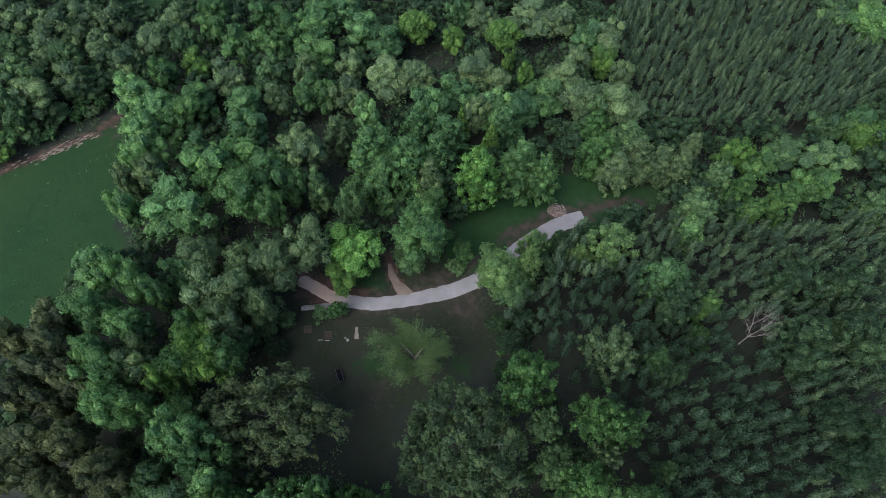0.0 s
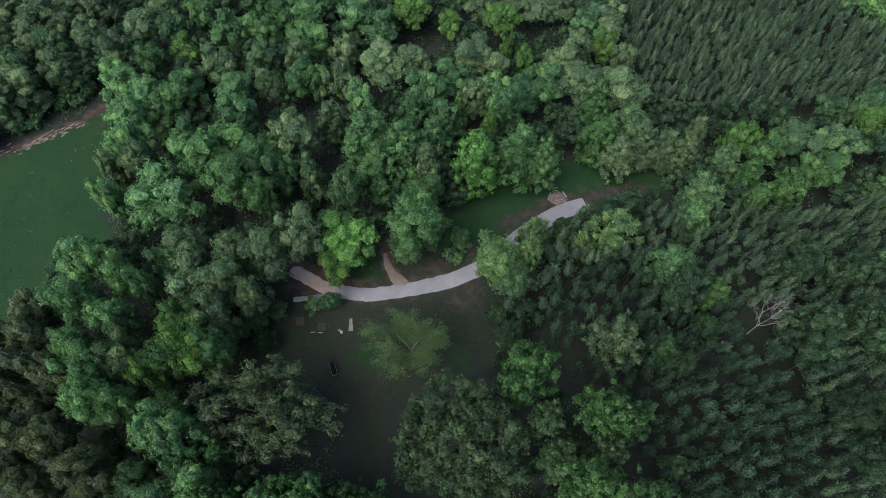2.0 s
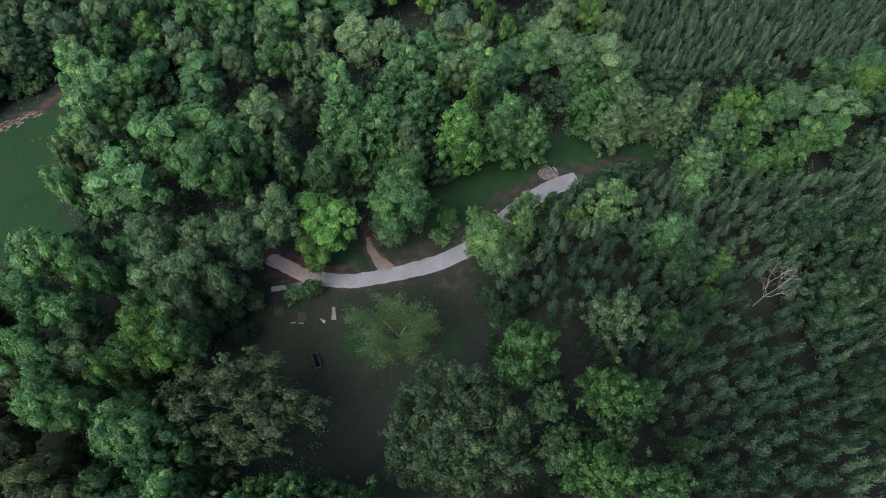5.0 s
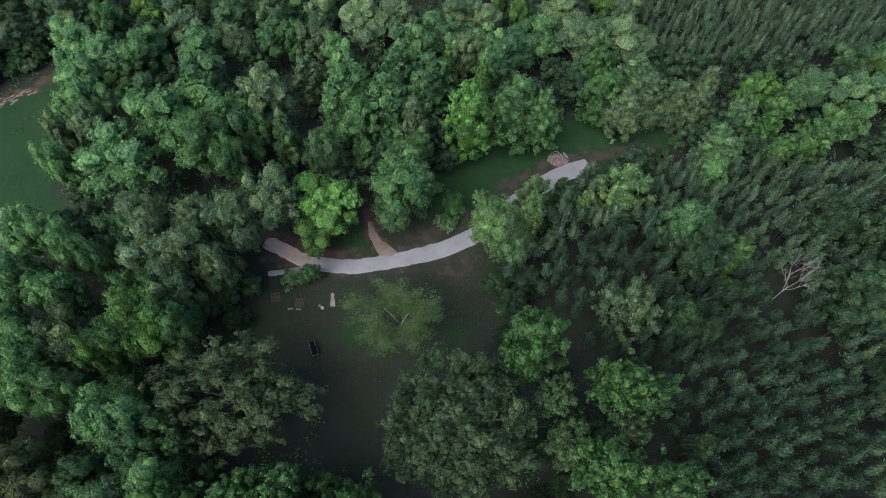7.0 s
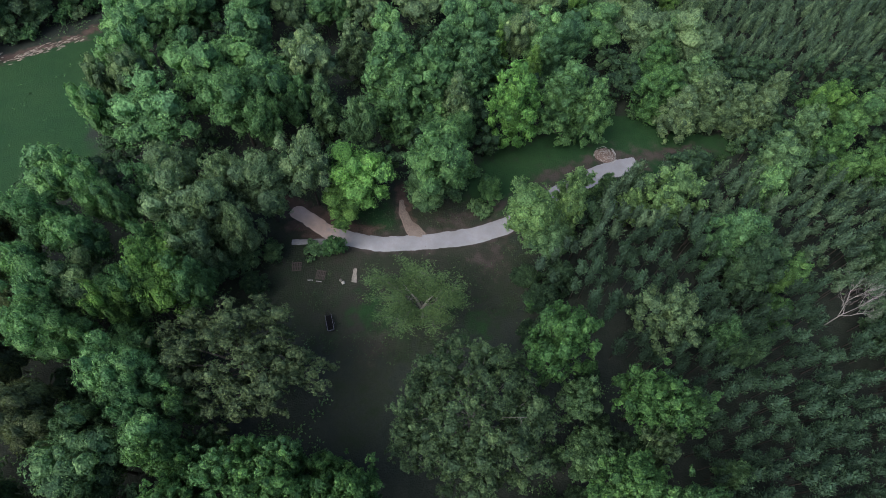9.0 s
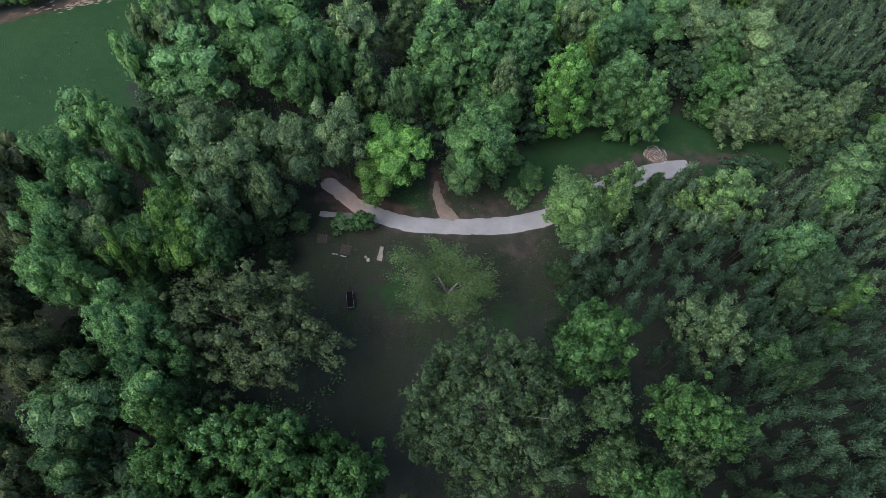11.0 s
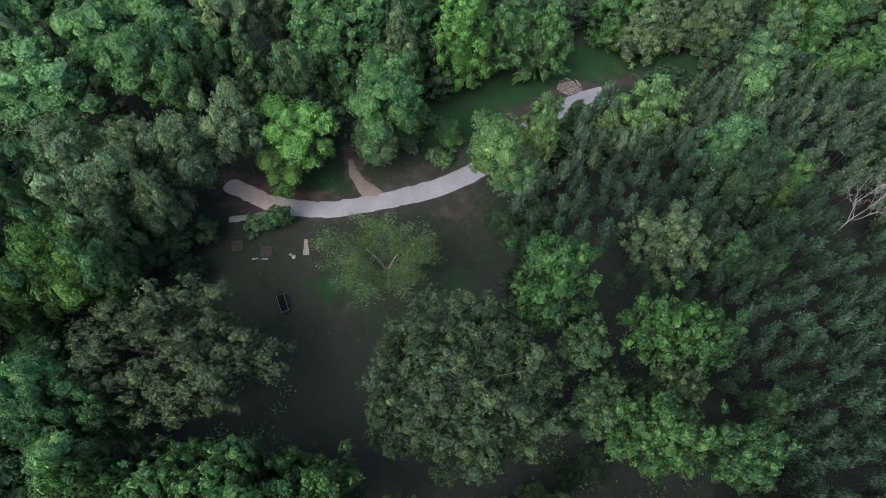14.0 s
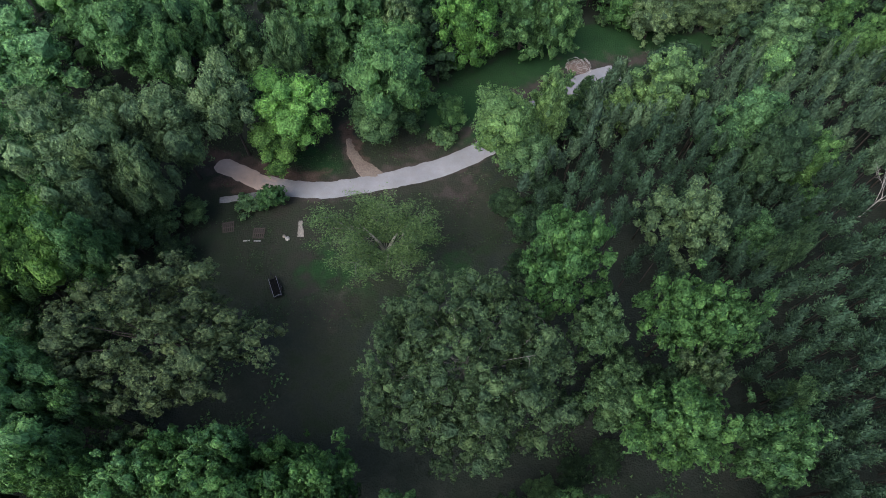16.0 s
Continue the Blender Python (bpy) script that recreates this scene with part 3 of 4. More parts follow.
# far woods beyond the meadow
tree(-109.2, 122.6, 4.6, 13.3, "O")
tree(-98.8, 118.7, 5.3, 13.5, "O")
tree(-92.5, 124.2, 4.6, 12.9, "O")
tree(-83.8, 111.4, 4.4, 12.5, "O")
tree(-96.0, 108.4, 4.2, 12.2, "O")
tree(-105.0, 110.4, 3.7, 12.4, "D")
tree(-100.0, 100.6, 3.9, 12.5, "D")
tree(-86.8, 98.9, 4.3, 12.2, "O")
tree(-93.1, 92.2, 5.2, 13.4, "O")
tree(-95.2, 87.4, 3.3, 14.5, "D")
tree(-84.6, 102.6, 4.0, 8.3, "D")
tree(-98.5, 84.2, 3.3, 5.9, "G")
tree(-97.9, 78.8, 2.7, 5.8, "B")
tree(-95.8, 87.0, 3.4, 5.9, "D")
tree(-84.7, 122.8, 3.8, 13.1, "O")
tree(-91.0, 91.9, 3.4, 5.8, "D")
tree(-95.3, 87.0, 3.0, 9.5, "D")
tree(-86.1, 97.7, 3.2, 5.7, "D")
tree(-90.3, 106.8, 3.6, 12.7, "D")
tree(-95.7, 99.1, 3.2, 11.8, "D")
tree(-92.4, 115.9, 3.7, 12.6, "O")
# woods north of the meadow corner
tree(-72.0, 113.6, 4.6, 12.6, "O")
tree(-75.5, 105.5, 3.6, 13.0, "O")
tree(-69.1, 123.5, 4.6, 12.3, "O")
tree(-63.2, 112.3, 3.7, 12.8, "D")
tree(-59.4, 126.5, 3.9, 13.1, "G")
tree(-58.5, 118.7, 3.8, 12.2, "G")
tree(-49.6, 111.6, 5.1, 13.6, "G")
tree(-45.6, 123.7, 4.6, 13.4, "G")
tree(-40.2, 120.1, 3.8, 12.0, "G")
tree(-42.2, 111.6, 3.7, 12.8, "G")
tree(-59.5, 104.9, 3.3, 11.8, "B")
tree(-65.4, 100.5, 3.9, 12.6, "G")
tree(-70.7, 94.3, 4.5, 12.8, "P")
tree(-55.0, 89.5, 5.0, 14.1, "G")
tree(-62.1, 85.8, 4.6, 14.1, "P")
tree(-63.7, 79.4, 3.8, 14.5, "P")
tree(-50.4, 98.5, 4.3, 12.5, "O")
tree(-40.4, 100.7, 4.2, 12.3, "D")
tree(-44.1, 89.1, 4.6, 14.7, "T")
tree(-37.2, 91.7, 3.4, 12.4, "O")
tree(-41.3, 81.0, 4.5, 14.7, "T")
tree(-57.8, 83.4, 3.9, 13.7, "G")
tree(-62.1, 71.5, 3.1, 15.4, "P")
tree(-43.8, 68.7, 7.1, 17.7, "L")
tree(-35.1, 68.5, 5.0, 16.6, "G")
tree(-59.3, 73.8, 3.1, 15.6, "P")
tree(-30.4, 73.7, 4.0, 15.6, "O")
tree(-50.1, 73.3, 3.7, 15.1, "T")
tree(-57.2, 66.5, 2.9, 16.2, "O")
tree(-62.3, 65.8, 2.4, 14.6, "O")
tree(-66.8, 86.0, 3.6, 12.6, "P")
tree(-66.2, 78.6, 2.8, 11.5, "G")
tree(-59.9, 58.3, 2.9, 16.1, "P")
tree(-50.0, 57.9, 6.3, 16.9, "P")
tree(-38.0, 61.5, 5.1, 17.3, "G")
tree(-32.6, 58.3, 3.1, 15.4, "G")
tree(-29.8, 64.8, 3.5, 16.5, "G")
# woods at the meadow's near edge
tree(-61.2, 45.4, 3.8, 16.0, "P")
tree(-55.7, 43.6, 2.9, 17.0, "P")
tree(-51.3, 40.3, 2.5, 17.6, "P")
tree(-47.6, 39.3, 2.1, 17.3, "P")
tree(-57.6, 35.7, 3.6, 18.1, "P")
tree(-62.7, 34.0, 3.5, 17.7, "O2")
tree(-50.6, 33.1, 3.2, 17.1, "P")
tree(-43.2, 46.5, 3.8, 16.2, "O")
tree(-45.3, 43.8, 2.6, 16.6, "T")
tree(-38.8, 38.9, 4.6, 18.7, "O")
tree(-34.8, 45.4, 3.3, 15.9, "O")
tree(-29.7, 45.4, 4.4, 16.0, "O")
tree(-34.4, 39.8, 3.6, 18.3, "O")
tree(-30.3, 37.3, 2.6, 16.7, "O")
tree(-40.4, 33.1, 3.0, 17.3, "G")
tree(-35.0, 33.4, 3.0, 18.0, "O")
tree(-38.4, 28.9, 4.7, 18.1, "B2")
tree(-34.0, 28.6, 2.9, 17.8, "G")
tree(-69.0, 31.1, 2.9, 17.6, "O2")
tree(-60.9, 29.5, 3.0, 18.3, "O2")
tree(-55.3, 28.5, 3.0, 18.3, "P")
tree(-51.7, 25.0, 3.3, 18.0, "P")
tree(-59.9, 25.9, 2.8, 17.9, "O2")
tree(-48.1, 27.4, 3.4, 17.1, "O")
tree(-43.1, 24.6, 2.2, 17.4, "B")
tree(-54.4, 23.5, 2.5, 17.8, "O2")
tree(-50.4, 20.3, 3.3, 17.5, "P")
tree(-46.1, 20.1, 2.8, 17.5, "G")
tree(-40.9, 27.4, 2.9, 17.4, "G")
tree(-64.7, 22.7, 3.2, 18.4, "O2")
tree(-58.7, 21.2, 2.7, 17.0, "O2")
tree(-59.9, 15.4, 3.5, 17.6, "O2")
tree(-62.3, 11.6, 3.0, 16.6, "O2")
tree(-57.8, 10.8, 2.6, 17.1, "O2")
tree(-54.1, 15.4, 3.1, 17.7, "O2")
tree(-38.9, 15.9, 3.6, 18.6, "P")
tree(-35.4, 15.7, 2.6, 18.0, "T")
tree(-35.2, 11.9, 2.8, 17.0, "T")
tree(-48.6, 11.4, 3.1, 18.4, "O2")
tree(-55.0, 9.1, 2.6, 16.7, "O2")
tree(-46.2, 9.2, 2.6, 17.8, "O2")
tree(-41.4, 10.0, 2.6, 16.6, "D")
tree(-33.0, 9.1, 3.1, 17.4, "P")
tree(-28.6, 9.4, 2.2, 10.0, "D")
# northern woods
tree(-31.9, 119.4, 6.3, 14.0, "G")
tree(-26.8, 124.7, 5.4, 13.6, "T")
tree(-20.2, 118.2, 5.4, 12.7, "T")
tree(-30.6, 108.1, 5.2, 13.1, "G")
tree(-14.3, 113.6, 4.6, 12.6, "T")
tree(-37.0, 116.0, 3.7, 12.5, "G")
tree(-7.0, 119.3, 4.3, 12.8, "B")
tree(2.3, 115.3, 3.4, 11.9, "B")
tree(10.3, 122.6, 4.1, 13.2, "O")
tree(3.9, 126.1, 3.4, 12.2, "T")
tree(15.0, 115.8, 4.3, 12.7, "B")
tree(22.7, 123.0, 5.7, 12.7, "O")
tree(30.1, 123.4, 4.8, 12.3, "O")
tree(36.1, 114.8, 4.6, 12.5, "T")
tree(31.9, 104.8, 3.7, 12.3, "O")
tree(27.1, 98.9, 3.9, 13.2, "O")
tree(7.7, 101.9, 4.6, 13.4, "O")
tree(15.8, 105.7, 1.7, 11.8, "B")
tree(12.6, 98.1, 3.6, 12.4, "O")
tree(19.3, 99.6, 2.4, 12.3, "B")
tree(-21.7, 103.2, 3.8, 13.0, "O")
tree(-12.3, 98.0, 5.8, 13.1, "O")
tree(-32.2, 100.2, 3.6, 12.9, "O")
tree(-30.7, 93.6, 3.5, 12.4, "G")
tree(-26.6, 93.6, 3.0, 12.4, "G")
tree(-21.5, 93.1, 4.3, 13.1, "O")
tree(-16.5, 85.0, 3.4, 13.9, "P")
tree(-5.8, 99.2, 3.8, 12.8, "O")
tree(-3.0, 87.3, 4.2, 14.5, "T")
tree(3.6, 93.0, 5.0, 12.4, "T")
tree(12.0, 88.3, 4.2, 13.5, "P")
tree(16.9, 87.5, 4.1, 13.6, "T")
tree(22.8, 92.8, 5.0, 12.6, "G")
tree(30.4, 92.0, 5.0, 12.6, "O")
tree(-5.3, 81.6, 4.7, 13.8, "T")
tree(1.0, 80.2, 4.7, 14.0, "T")
tree(6.9, 85.5, 3.1, 13.9, "O")
tree(4.0, 83.2, 2.2, 13.9, "B")
tree(13.8, 82.8, 4.1, 13.9, "T")
tree(10.3, 78.5, 2.2, 13.2, "B")
tree(-22.1, 80.5, 4.1, 14.0, "O")
tree(-27.9, 73.2, 4.4, 16.5, "O")
tree(-13.8, 72.1, 6.8, 17.6, "G")
tree(-6.9, 69.3, 6.1, 17.8, "G")
tree(-1.4, 72.3, 4.5, 16.1, "T")
tree(15.5, 69.8, 5.0, 16.9, "G")
tree(20.0, 68.0, 3.6, 15.6, "G")
tree(-2.4, 66.0, 3.7, 16.5, "O")
tree(-11.3, 66.2, 4.9, 16.0, "G")
tree(-17.5, 59.1, 2.5, 15.9, "D")
tree(-24.5, 65.0, 3.2, 15.7, "D")
# trees along the plantation's edge
tree(38.5, 105.7, 3.0, 12.6, "B")
tree(41.7, 115.1, 4.6, 12.9, "O")
tree(42.2, 100.3, 3.2, 12.1, "O")
tree(39.6, 88.6, 5.4, 14.7, "O")
tree(34.7, 87.6, 4.1, 13.5, "D")
tree(33.1, 83.4, 4.1, 11.6, "L")
tree(39.6, 80.2, 5.3, 12.6, "D")
tree(33.2, 76.1, 4.5, 12.3, "L")
tree(40.9, 74.2, 4.5, 12.7, "O")
tree(35.9, 71.3, 3.8, 11.5, "O")
tree(45.4, 73.0, 3.8, 12.2, "O")
tree(49.0, 71.8, 3.3, 11.9, "O")
tree(53.0, 77.6, 2.5, 11.8, "O")
tree(60.2, 74.1, 3.4, 12.2, "B")
tree(55.8, 68.3, 3.8, 12.1, "D")
tree(64.8, 71.3, 3.8, 12.2, "L")
tree(70.2, 73.7, 4.1, 12.2, "D")
tree(59.4, 65.2, 3.7, 12.2, "L")
tree(77.9, 72.4, 5.2, 12.3, "D")
tree(74.5, 66.6, 4.3, 12.3, "L")
tree(89.8, 79.0, 3.6, 12.2, "B")
tree(83.5, 83.3, 4.0, 11.8, "D")
tree(89.3, 82.8, 3.2, 14.5, "T")
tree(67.6, 62.9, 3.7, 12.3, "L")
tree(49.2, 59.7, 4.5, 12.9, "D")
tree(46.9, 55.2, 3.0, 11.5, "P")
tree(60.2, 60.0, 2.4, 11.5, "L")
tree(84.5, 61.1, 3.6, 11.7, "D")
tree(108.7, 120.3, 6.4, 12.9, "L")
tree(102.5, 125.8, 4.8, 12.3, "D")
tree(94.1, 78.6, 3.2, 11.6, "L")
# broadleaf trees standing among the near pines
tree(39.9, 38.7, 3.8, 15.6, "M")
tree(61.9, 43.4, 4.4, 14.7, "M")
tree(70.0, 42.1, 3.8, 15.3, "M")
tree(60.0, 32.5, 4.1, 14.7, "M")
tree(67.9, 33.5, 4.2, 14.5, "M")
tree(58.7, 27.8, 3.4, 14.3, "M")
tree(69.0, 29.5, 3.0, 14.9, "M")
tree(36.6, 25.9, 2.0, 14.2, "M")
tree(24.1, 13.3, 2.2, 14.4, "O")
tree(60.1, 18.8, 2.8, 14.5, "M")
tree(64.5, 16.4, 3.0, 14.3, "M")
tree(60.4, 12.3, 3.3, 14.7, "M")
# single trees round the clearing and the lane
tree(6.6, 66.6, 4.5, 18.6, "Y")
tree(-18.8, 46.9, 3.6, 8.5, "B")
tree(-1.5, 54.6, 2.8, 10.5, "B")
tree(-5.8, 50.9, 3.9, 8.0, "D")
tree(-1.8, 61.8, 2.9, 12.0, "G")
tree(3.7, 52.5, 2.3, 6.0, "G")
tree(12.4, 42.8, 3.8, 9.0, "D")
tree(23.3, 18.2, 3.8, 18.0, "F")
tree(27.3, 16.9, 2.4, 17.0, "G")
tree(16.6, 12.6, 3.0, 10.0, "D")
tree(13.2, 12.0, 1.6, 6.0, "M")
tree(12.8, 6.4, 1.8, 4.0, "M")
tree(9.6, 4.6, 1.7, 4.6, "D")
tree(16.0, 7.6, 1.7, 4.0, "M")
tree(6.2, 3.2, 1.8, 5.0, "D")
tree(18.6, 15.6, 2.2, 8.0, "M")
tree(17.6, 22.4, 2.0, 6.0, "M")
tree(21.4, 13.0, 2.2, 11.0, "M")
tree(11.6, 33.0, 2.4, 6.0, "M")
tree(9.4, 37.2, 1.9, 4.6, "M")
tree(-31.6, 36.4, 2.4, 6.0, "D")
tree(-35.2, 38.6, 2.6, 8.0, "D")
tree(-34.4, 34.0, 2.4, 7.0, "D")
tree(-29.4, 32.6, 1.9, 4.6, "M")
tree(-28.2, 38.4, 1.7, 4.0, "D")
tree(-38.6, 31.8, 2.4, 8.0, "D")
tree(13.6, 29.4, 2.3, 6.5, "M")
tree(10.6, 28.6, 1.8, 4.2, "M")
tree(14.6, 37.6, 2.6, 6.5, "M")
tree(15.2, 17.6, 2.4, 15.0, "D")
tree(27.5, 30.0, 4.2, 13.5, "O")
tree(35.8, 28.9, 2.7, 9.0, "T")
tree(44.6, 34.1, 2.4, 7.0, "G")
tree(46.2, 39.2, 2.5, 11.0, "L")
tree(39.3, 44.0, 4.3, 14.0, "T")
tree(31.2, 51.3, 4.7, 13.4, "Y2")
tree(25.4, 50.2, 2.3, 9.5, "Y2")
tree(9.6, 45.4, 4.2, 13.0, "Y2")
tree(15.6, 46.9, 2.4, 14.0, "Y2")
tree(-16.2, 50.1, 5.0, 13.0, "Y")
tree(-23.8, 49.2, 3.8, 16.5, "O")
tree(-4.4, 52.4, 5.0, 18.0, "G")
tree(12.7, 24.1, 4.5, 20.0, "F")
tree(22.6, 55.4, 1.7, 6.6, "D")
tree(28.6, 56.2, 1.9, 6.0, "M")
tree(17.2, 52.0, 3.1, 11.0, "Y2")
# next five: wood added southwards, mostly out of view, to shade the floor
tree(11.4, 1.8, 2.5, 15.0, "G")
tree(18.6, -0.0, 3.3, 16.0, "D")
tree(3.8, -0.3, 3.3, 16.0, "D")
tree(-3.7, 1.7, 3.1, 16.0, "G")
tree(27.5, -0.5, 3.3, 16.0, "D")
tree(-41.8, 21.2, 3.7, 10.0, "G")
tree(20.7, 8.9, 4.0, 17.0, "F")
tree(27.9, 6.5, 3.1, 16.0, "G")
tree(33.3, 11.5, 1.6, 11.0, "D")
# woods at the foot of the clearing
tree(-27.6, 2.5, 3.1, 18.0, "L")
tree(-24.0, 6.0, 3.1, 18.0, "P")
tree(-19.3, 4.7, 3.6, 18.0, "L")
tree(-13.9, 3.8, 3.6, 18.0, "L")
tree(-9.7, 5.6, 3.0, 18.0, "L")
tree(-17.6, -0.4, 3.2, 18.0, "L")
tree(-27.9, -2.8, 3.8, 18.0, "D")
tree(-32.6, -5.0, 3.5, 18.0, "D")
tree(-39.2, 6.2, 4.2, 18.0, "D")
tree(-43.2, -1.3, 3.1, 18.0, "O2")
tree(-37.4, 1.1, 2.8, 18.0, "D")
tree(-40.8, -5.6, 2.7, 18.0, "D")
tree(-22.2, -2.9, 2.9, 18.0, "G")
tree(-34.6, -9.0, 3.4, 18.0, "G")
tree(-48.6, 1.6, 2.9, 18.0, "D")
tree(-22.4, 1.0, 3.2, 17.0, "L")
tree(-16.5, 6.6, 2.7, 16.0, "L")
tree(-9.2, 2.1, 3.1, 17.0, "L")
tree(-21.6, 8.0, 2.7, 17.0, "L")
tree(-18.2, 8.4, 2.4, 17.0, "P")
tree(-12.6, 7.6, 2.2, 15.0, "L")
tree(-31.4, 8.0, 2.2, 17.0, "L")
tree(-31.0, 13.4, 1.8, 15.0, "P")
tree(-28.9, 6.6, 2.3, 16.0, "L")
tree(-14.8, 0.8, 2.8, 17.0, "L")


# ---- three large trees in the clearing ----
def big_tree(x, y, r, h, seed, arms, subs, clumps, per, leaf, tone, label, base, squash, ragged, grain, loose, bark, limbs, twigs, heart=0.7):
    rng = np.random.default_rng(seed)
    pos, size, ends = boughs_of(rng, r, h, h * base, arms, subs, ragged, grain, loose)
    v, f = crown_leaves(rng, pos, size, clumps, per, leaf, 0.3, heart=heart, level=1)
    fitted = np.array([r, r, h]) / np.array([np.percentile(np.hypot(v[:, 0], v[:, 1]), 96)] * 2 + [np.percentile(v[:, 2], 99)]) * np.array([*squash, 1.0])
    v, ends = v * fitted, ends * fitted
    top = new("oak_tree")
    top.location = (x, y, height(x, y))
    part("crown", mesh_of("crown", v, f, [tone]), top)
    part("trunk", trunk_mesh("trunk", rng, h, h * base, r, ends * np.array([0.86, 0.86, 0.94]), bark, 0.4, limbs, 8, twigs), top)
    FOREST.append((x, y, r))
    return tagged(top, label, "tree")


big_tree(2.7, 15.2, 9.2, 17.0, 41, 66, 4, 13, 18, 0.165, OAK, "Huge round oak with a dull olive crown beside the clearing", 0.16, (1.06, 0.98), 0.16, 0.105, 0.10, OAK_BARK, 40, 2, 0.6)
big_tree(-25.2, 18.9, 9.4, 17.0, 42, 36, 5, 15, 18, 0.175, BROWN_OAK, "Broad spreading oak with a brownish olive crown", 0.2, (1.12, 0.84), 0.42, 0.105, 0.11, BARK, 26, 0, 0.62)


def feathery_tree(x, y, r, h):
    """An airy crown of drooping sprays on pale forked limbs."""
    rng = np.random.default_rng(77)
    top = new("feathery_tree")
    top.matrix_basis = pose(x, y, height(x, y)) @ Matrix.Diagonal((1.04, 0.8, 1, 1))
    verts, faces, tips, bare = [], [], [], []
    fork = Vector((0.2, -0.1, h * 0.38))
    tube(verts, faces, [(0, 0, -0.3), (0.05, 0, h * 0.2), fork], [0.30, 0.24, 0.20], 8)
    part("trunk", mesh_of("trunk", verts, faces, [PALE_BARK], smooth=True), top, "pale forked trunk")
    for k in range(15):
        w = 2 * math.pi * k / 15 + rng.uniform(-0.3, 0.3)
        reach = r * (0.45 if k in (2, 6) else rng.uniform(0.4, 0.9))
        end = Vector((math.cos(w) * reach, math.sin(w) * reach, h * rng.uniform(0.62, 0.98)))
        mid = fork.lerp(end, 0.5) + Vector((0, 0, 0.9))
        verts, faces = [], []
        tube(verts, faces, [fork, fork.lerp(mid, 0.5) + Vector((0, 0, 0.25)), mid, end], [q * (1.0 if k in (2, 6) else 0.25) for q in (0.22, 0.18, 0.10, 0.02)], 6)
        tips.append((mid, end))
        if k in (2, 6):
            bare.append((fork, mid, end))
        for j in range(9):
            f = rng.uniform(0.3, 1.0)
            a = fork.lerp(mid, f * 2) if f < 0.5 else mid.lerp(end, f * 2 - 1)
            out = Vector((*rng.normal(size=2), 0)).normalized()
            b = a + (out * 0.8 + Vector((math.cos(w), math.sin(w), 0)) * 0.45) * r * rng.uniform(0.14, 0.36) + Vector((0, 0, rng.uniform(-0.3, 0.8)))
            tube(verts, faces, [a, a.lerp(b, 0.5) + Vector((0, 0, 0.25)), b], [0.035, 0.025, 0.008], 5)
            tips.append((a, b))
        part("limb", mesh_of("limb", verts, faces, [PALE_BARK if k in (2, 6) else OAK_BARK], smooth=True), top)
    cs, ns = [], []
    for a, b in tips:
        n = int(rng.integers(110, 300))
        f = rng.uniform(0.25, 1.5, (n, 1))
        cs.append(np.array(a) * (1 - f) + np.array(b) * f + rng.normal(size=(n, 3)) * np.array([0.5, 0.5, 0.22]) + np.array([0, 0, 0.1]))
        ns.append(unit(rng.normal(size=(n, 3)) * 0.45 + np.array([0, 0, 0.9])))
    cs, ns = np.concatenate(cs), np.concatenate(ns)
    airy = np.hypot(cs[:, 0] - 0.2, cs[:, 1] + 0.9) > rng.uniform(0.0, 1.1, len(cs))
    for a, b, c in bare:
        gap = [to_line([(a.x, a.y), (b.x, b.y), (b.lerp(c, 0.3).x, b.lerp(c, 0.3).y)], p[0], p[1] + 0.5 * (p[2] - h * 0.5)) for p in cs]
        airy &= (np.array(gap) > 0.65) | (rng.uniform(0, 1, len(cs)) < 0.08)
    cs, ns = cs[airy], ns[airy]
    v, f = leaf_sprays(rng, cs, ns, rng.uniform(0.060, 0.115, len(cs)), long=3.6)
    part("crown", mesh_of("crown", v, f, [FEATHERY]), top)
    tagged(top, "Airy feathery tree with pale forked limbs in the clearing", "tree")
    FOREST.append((x, y, r))


feathery_tree(-5.0, 30.4, 6.8, 10.2)


def dead_tree(x, y, h):
    """A bare grey tree: trunk, forking limbs and fine twigs."""
    rng = np.random.default_rng(9)
    pieces = []

    def branch(p, d, length, g, depth):
        if depth < 2:
            pieces.append(([], []))
        verts, faces = pieces[-1]
        q = p + d * length * 0.5 + Vector(rng.normal(size=3)) * 0.05 * length
        e = q + (d + Vector(rng.normal(size=3)) * 0.12).normalized() * length * 0.5
        tube(verts, faces, [p, q, e], [g, g * 0.8, g * 0.55], 6 if depth < 2 else 4)
        if depth == 5:
            return
        for _ in range(4 if depth < 3 else 3 if depth < 4 else 2):
            n = (d + Vector(rng.normal(size=3)) * 0.36 + Vector((0, 0, 0.22))).normalized()
            branch(e.lerp(q, rng.uniform(0, 0.6)), n, length * rng.uniform(0.5, 0.82), g * 0.5, depth + 1)

    top = new("dead_tree")
    top.location = (x, y, height(x, y))
    branch(Vector((0, 0, -0.3)), Vector((0.05, -0.03, 1)).normalized(), h * 0.36, 0.105, 0)
    for k, (verts, faces) in enumerate(pieces):
        part("limb" if k else "trunk", mesh_of("limb", verts, faces, [DEAD_WOOD], smooth=True), top)
    tagged(top, "Bare grey dead tree standing among the pines", "dead tree")


dead_tree(53.4, 34.3, 14.0)


# ---- younger trees that close the canopy ----
def near_tree(x, y, gap):
    return any((x - a) ** 2 + (y - b) ** 2 < (gap + r) ** 2 for a, b, r in FOREST)


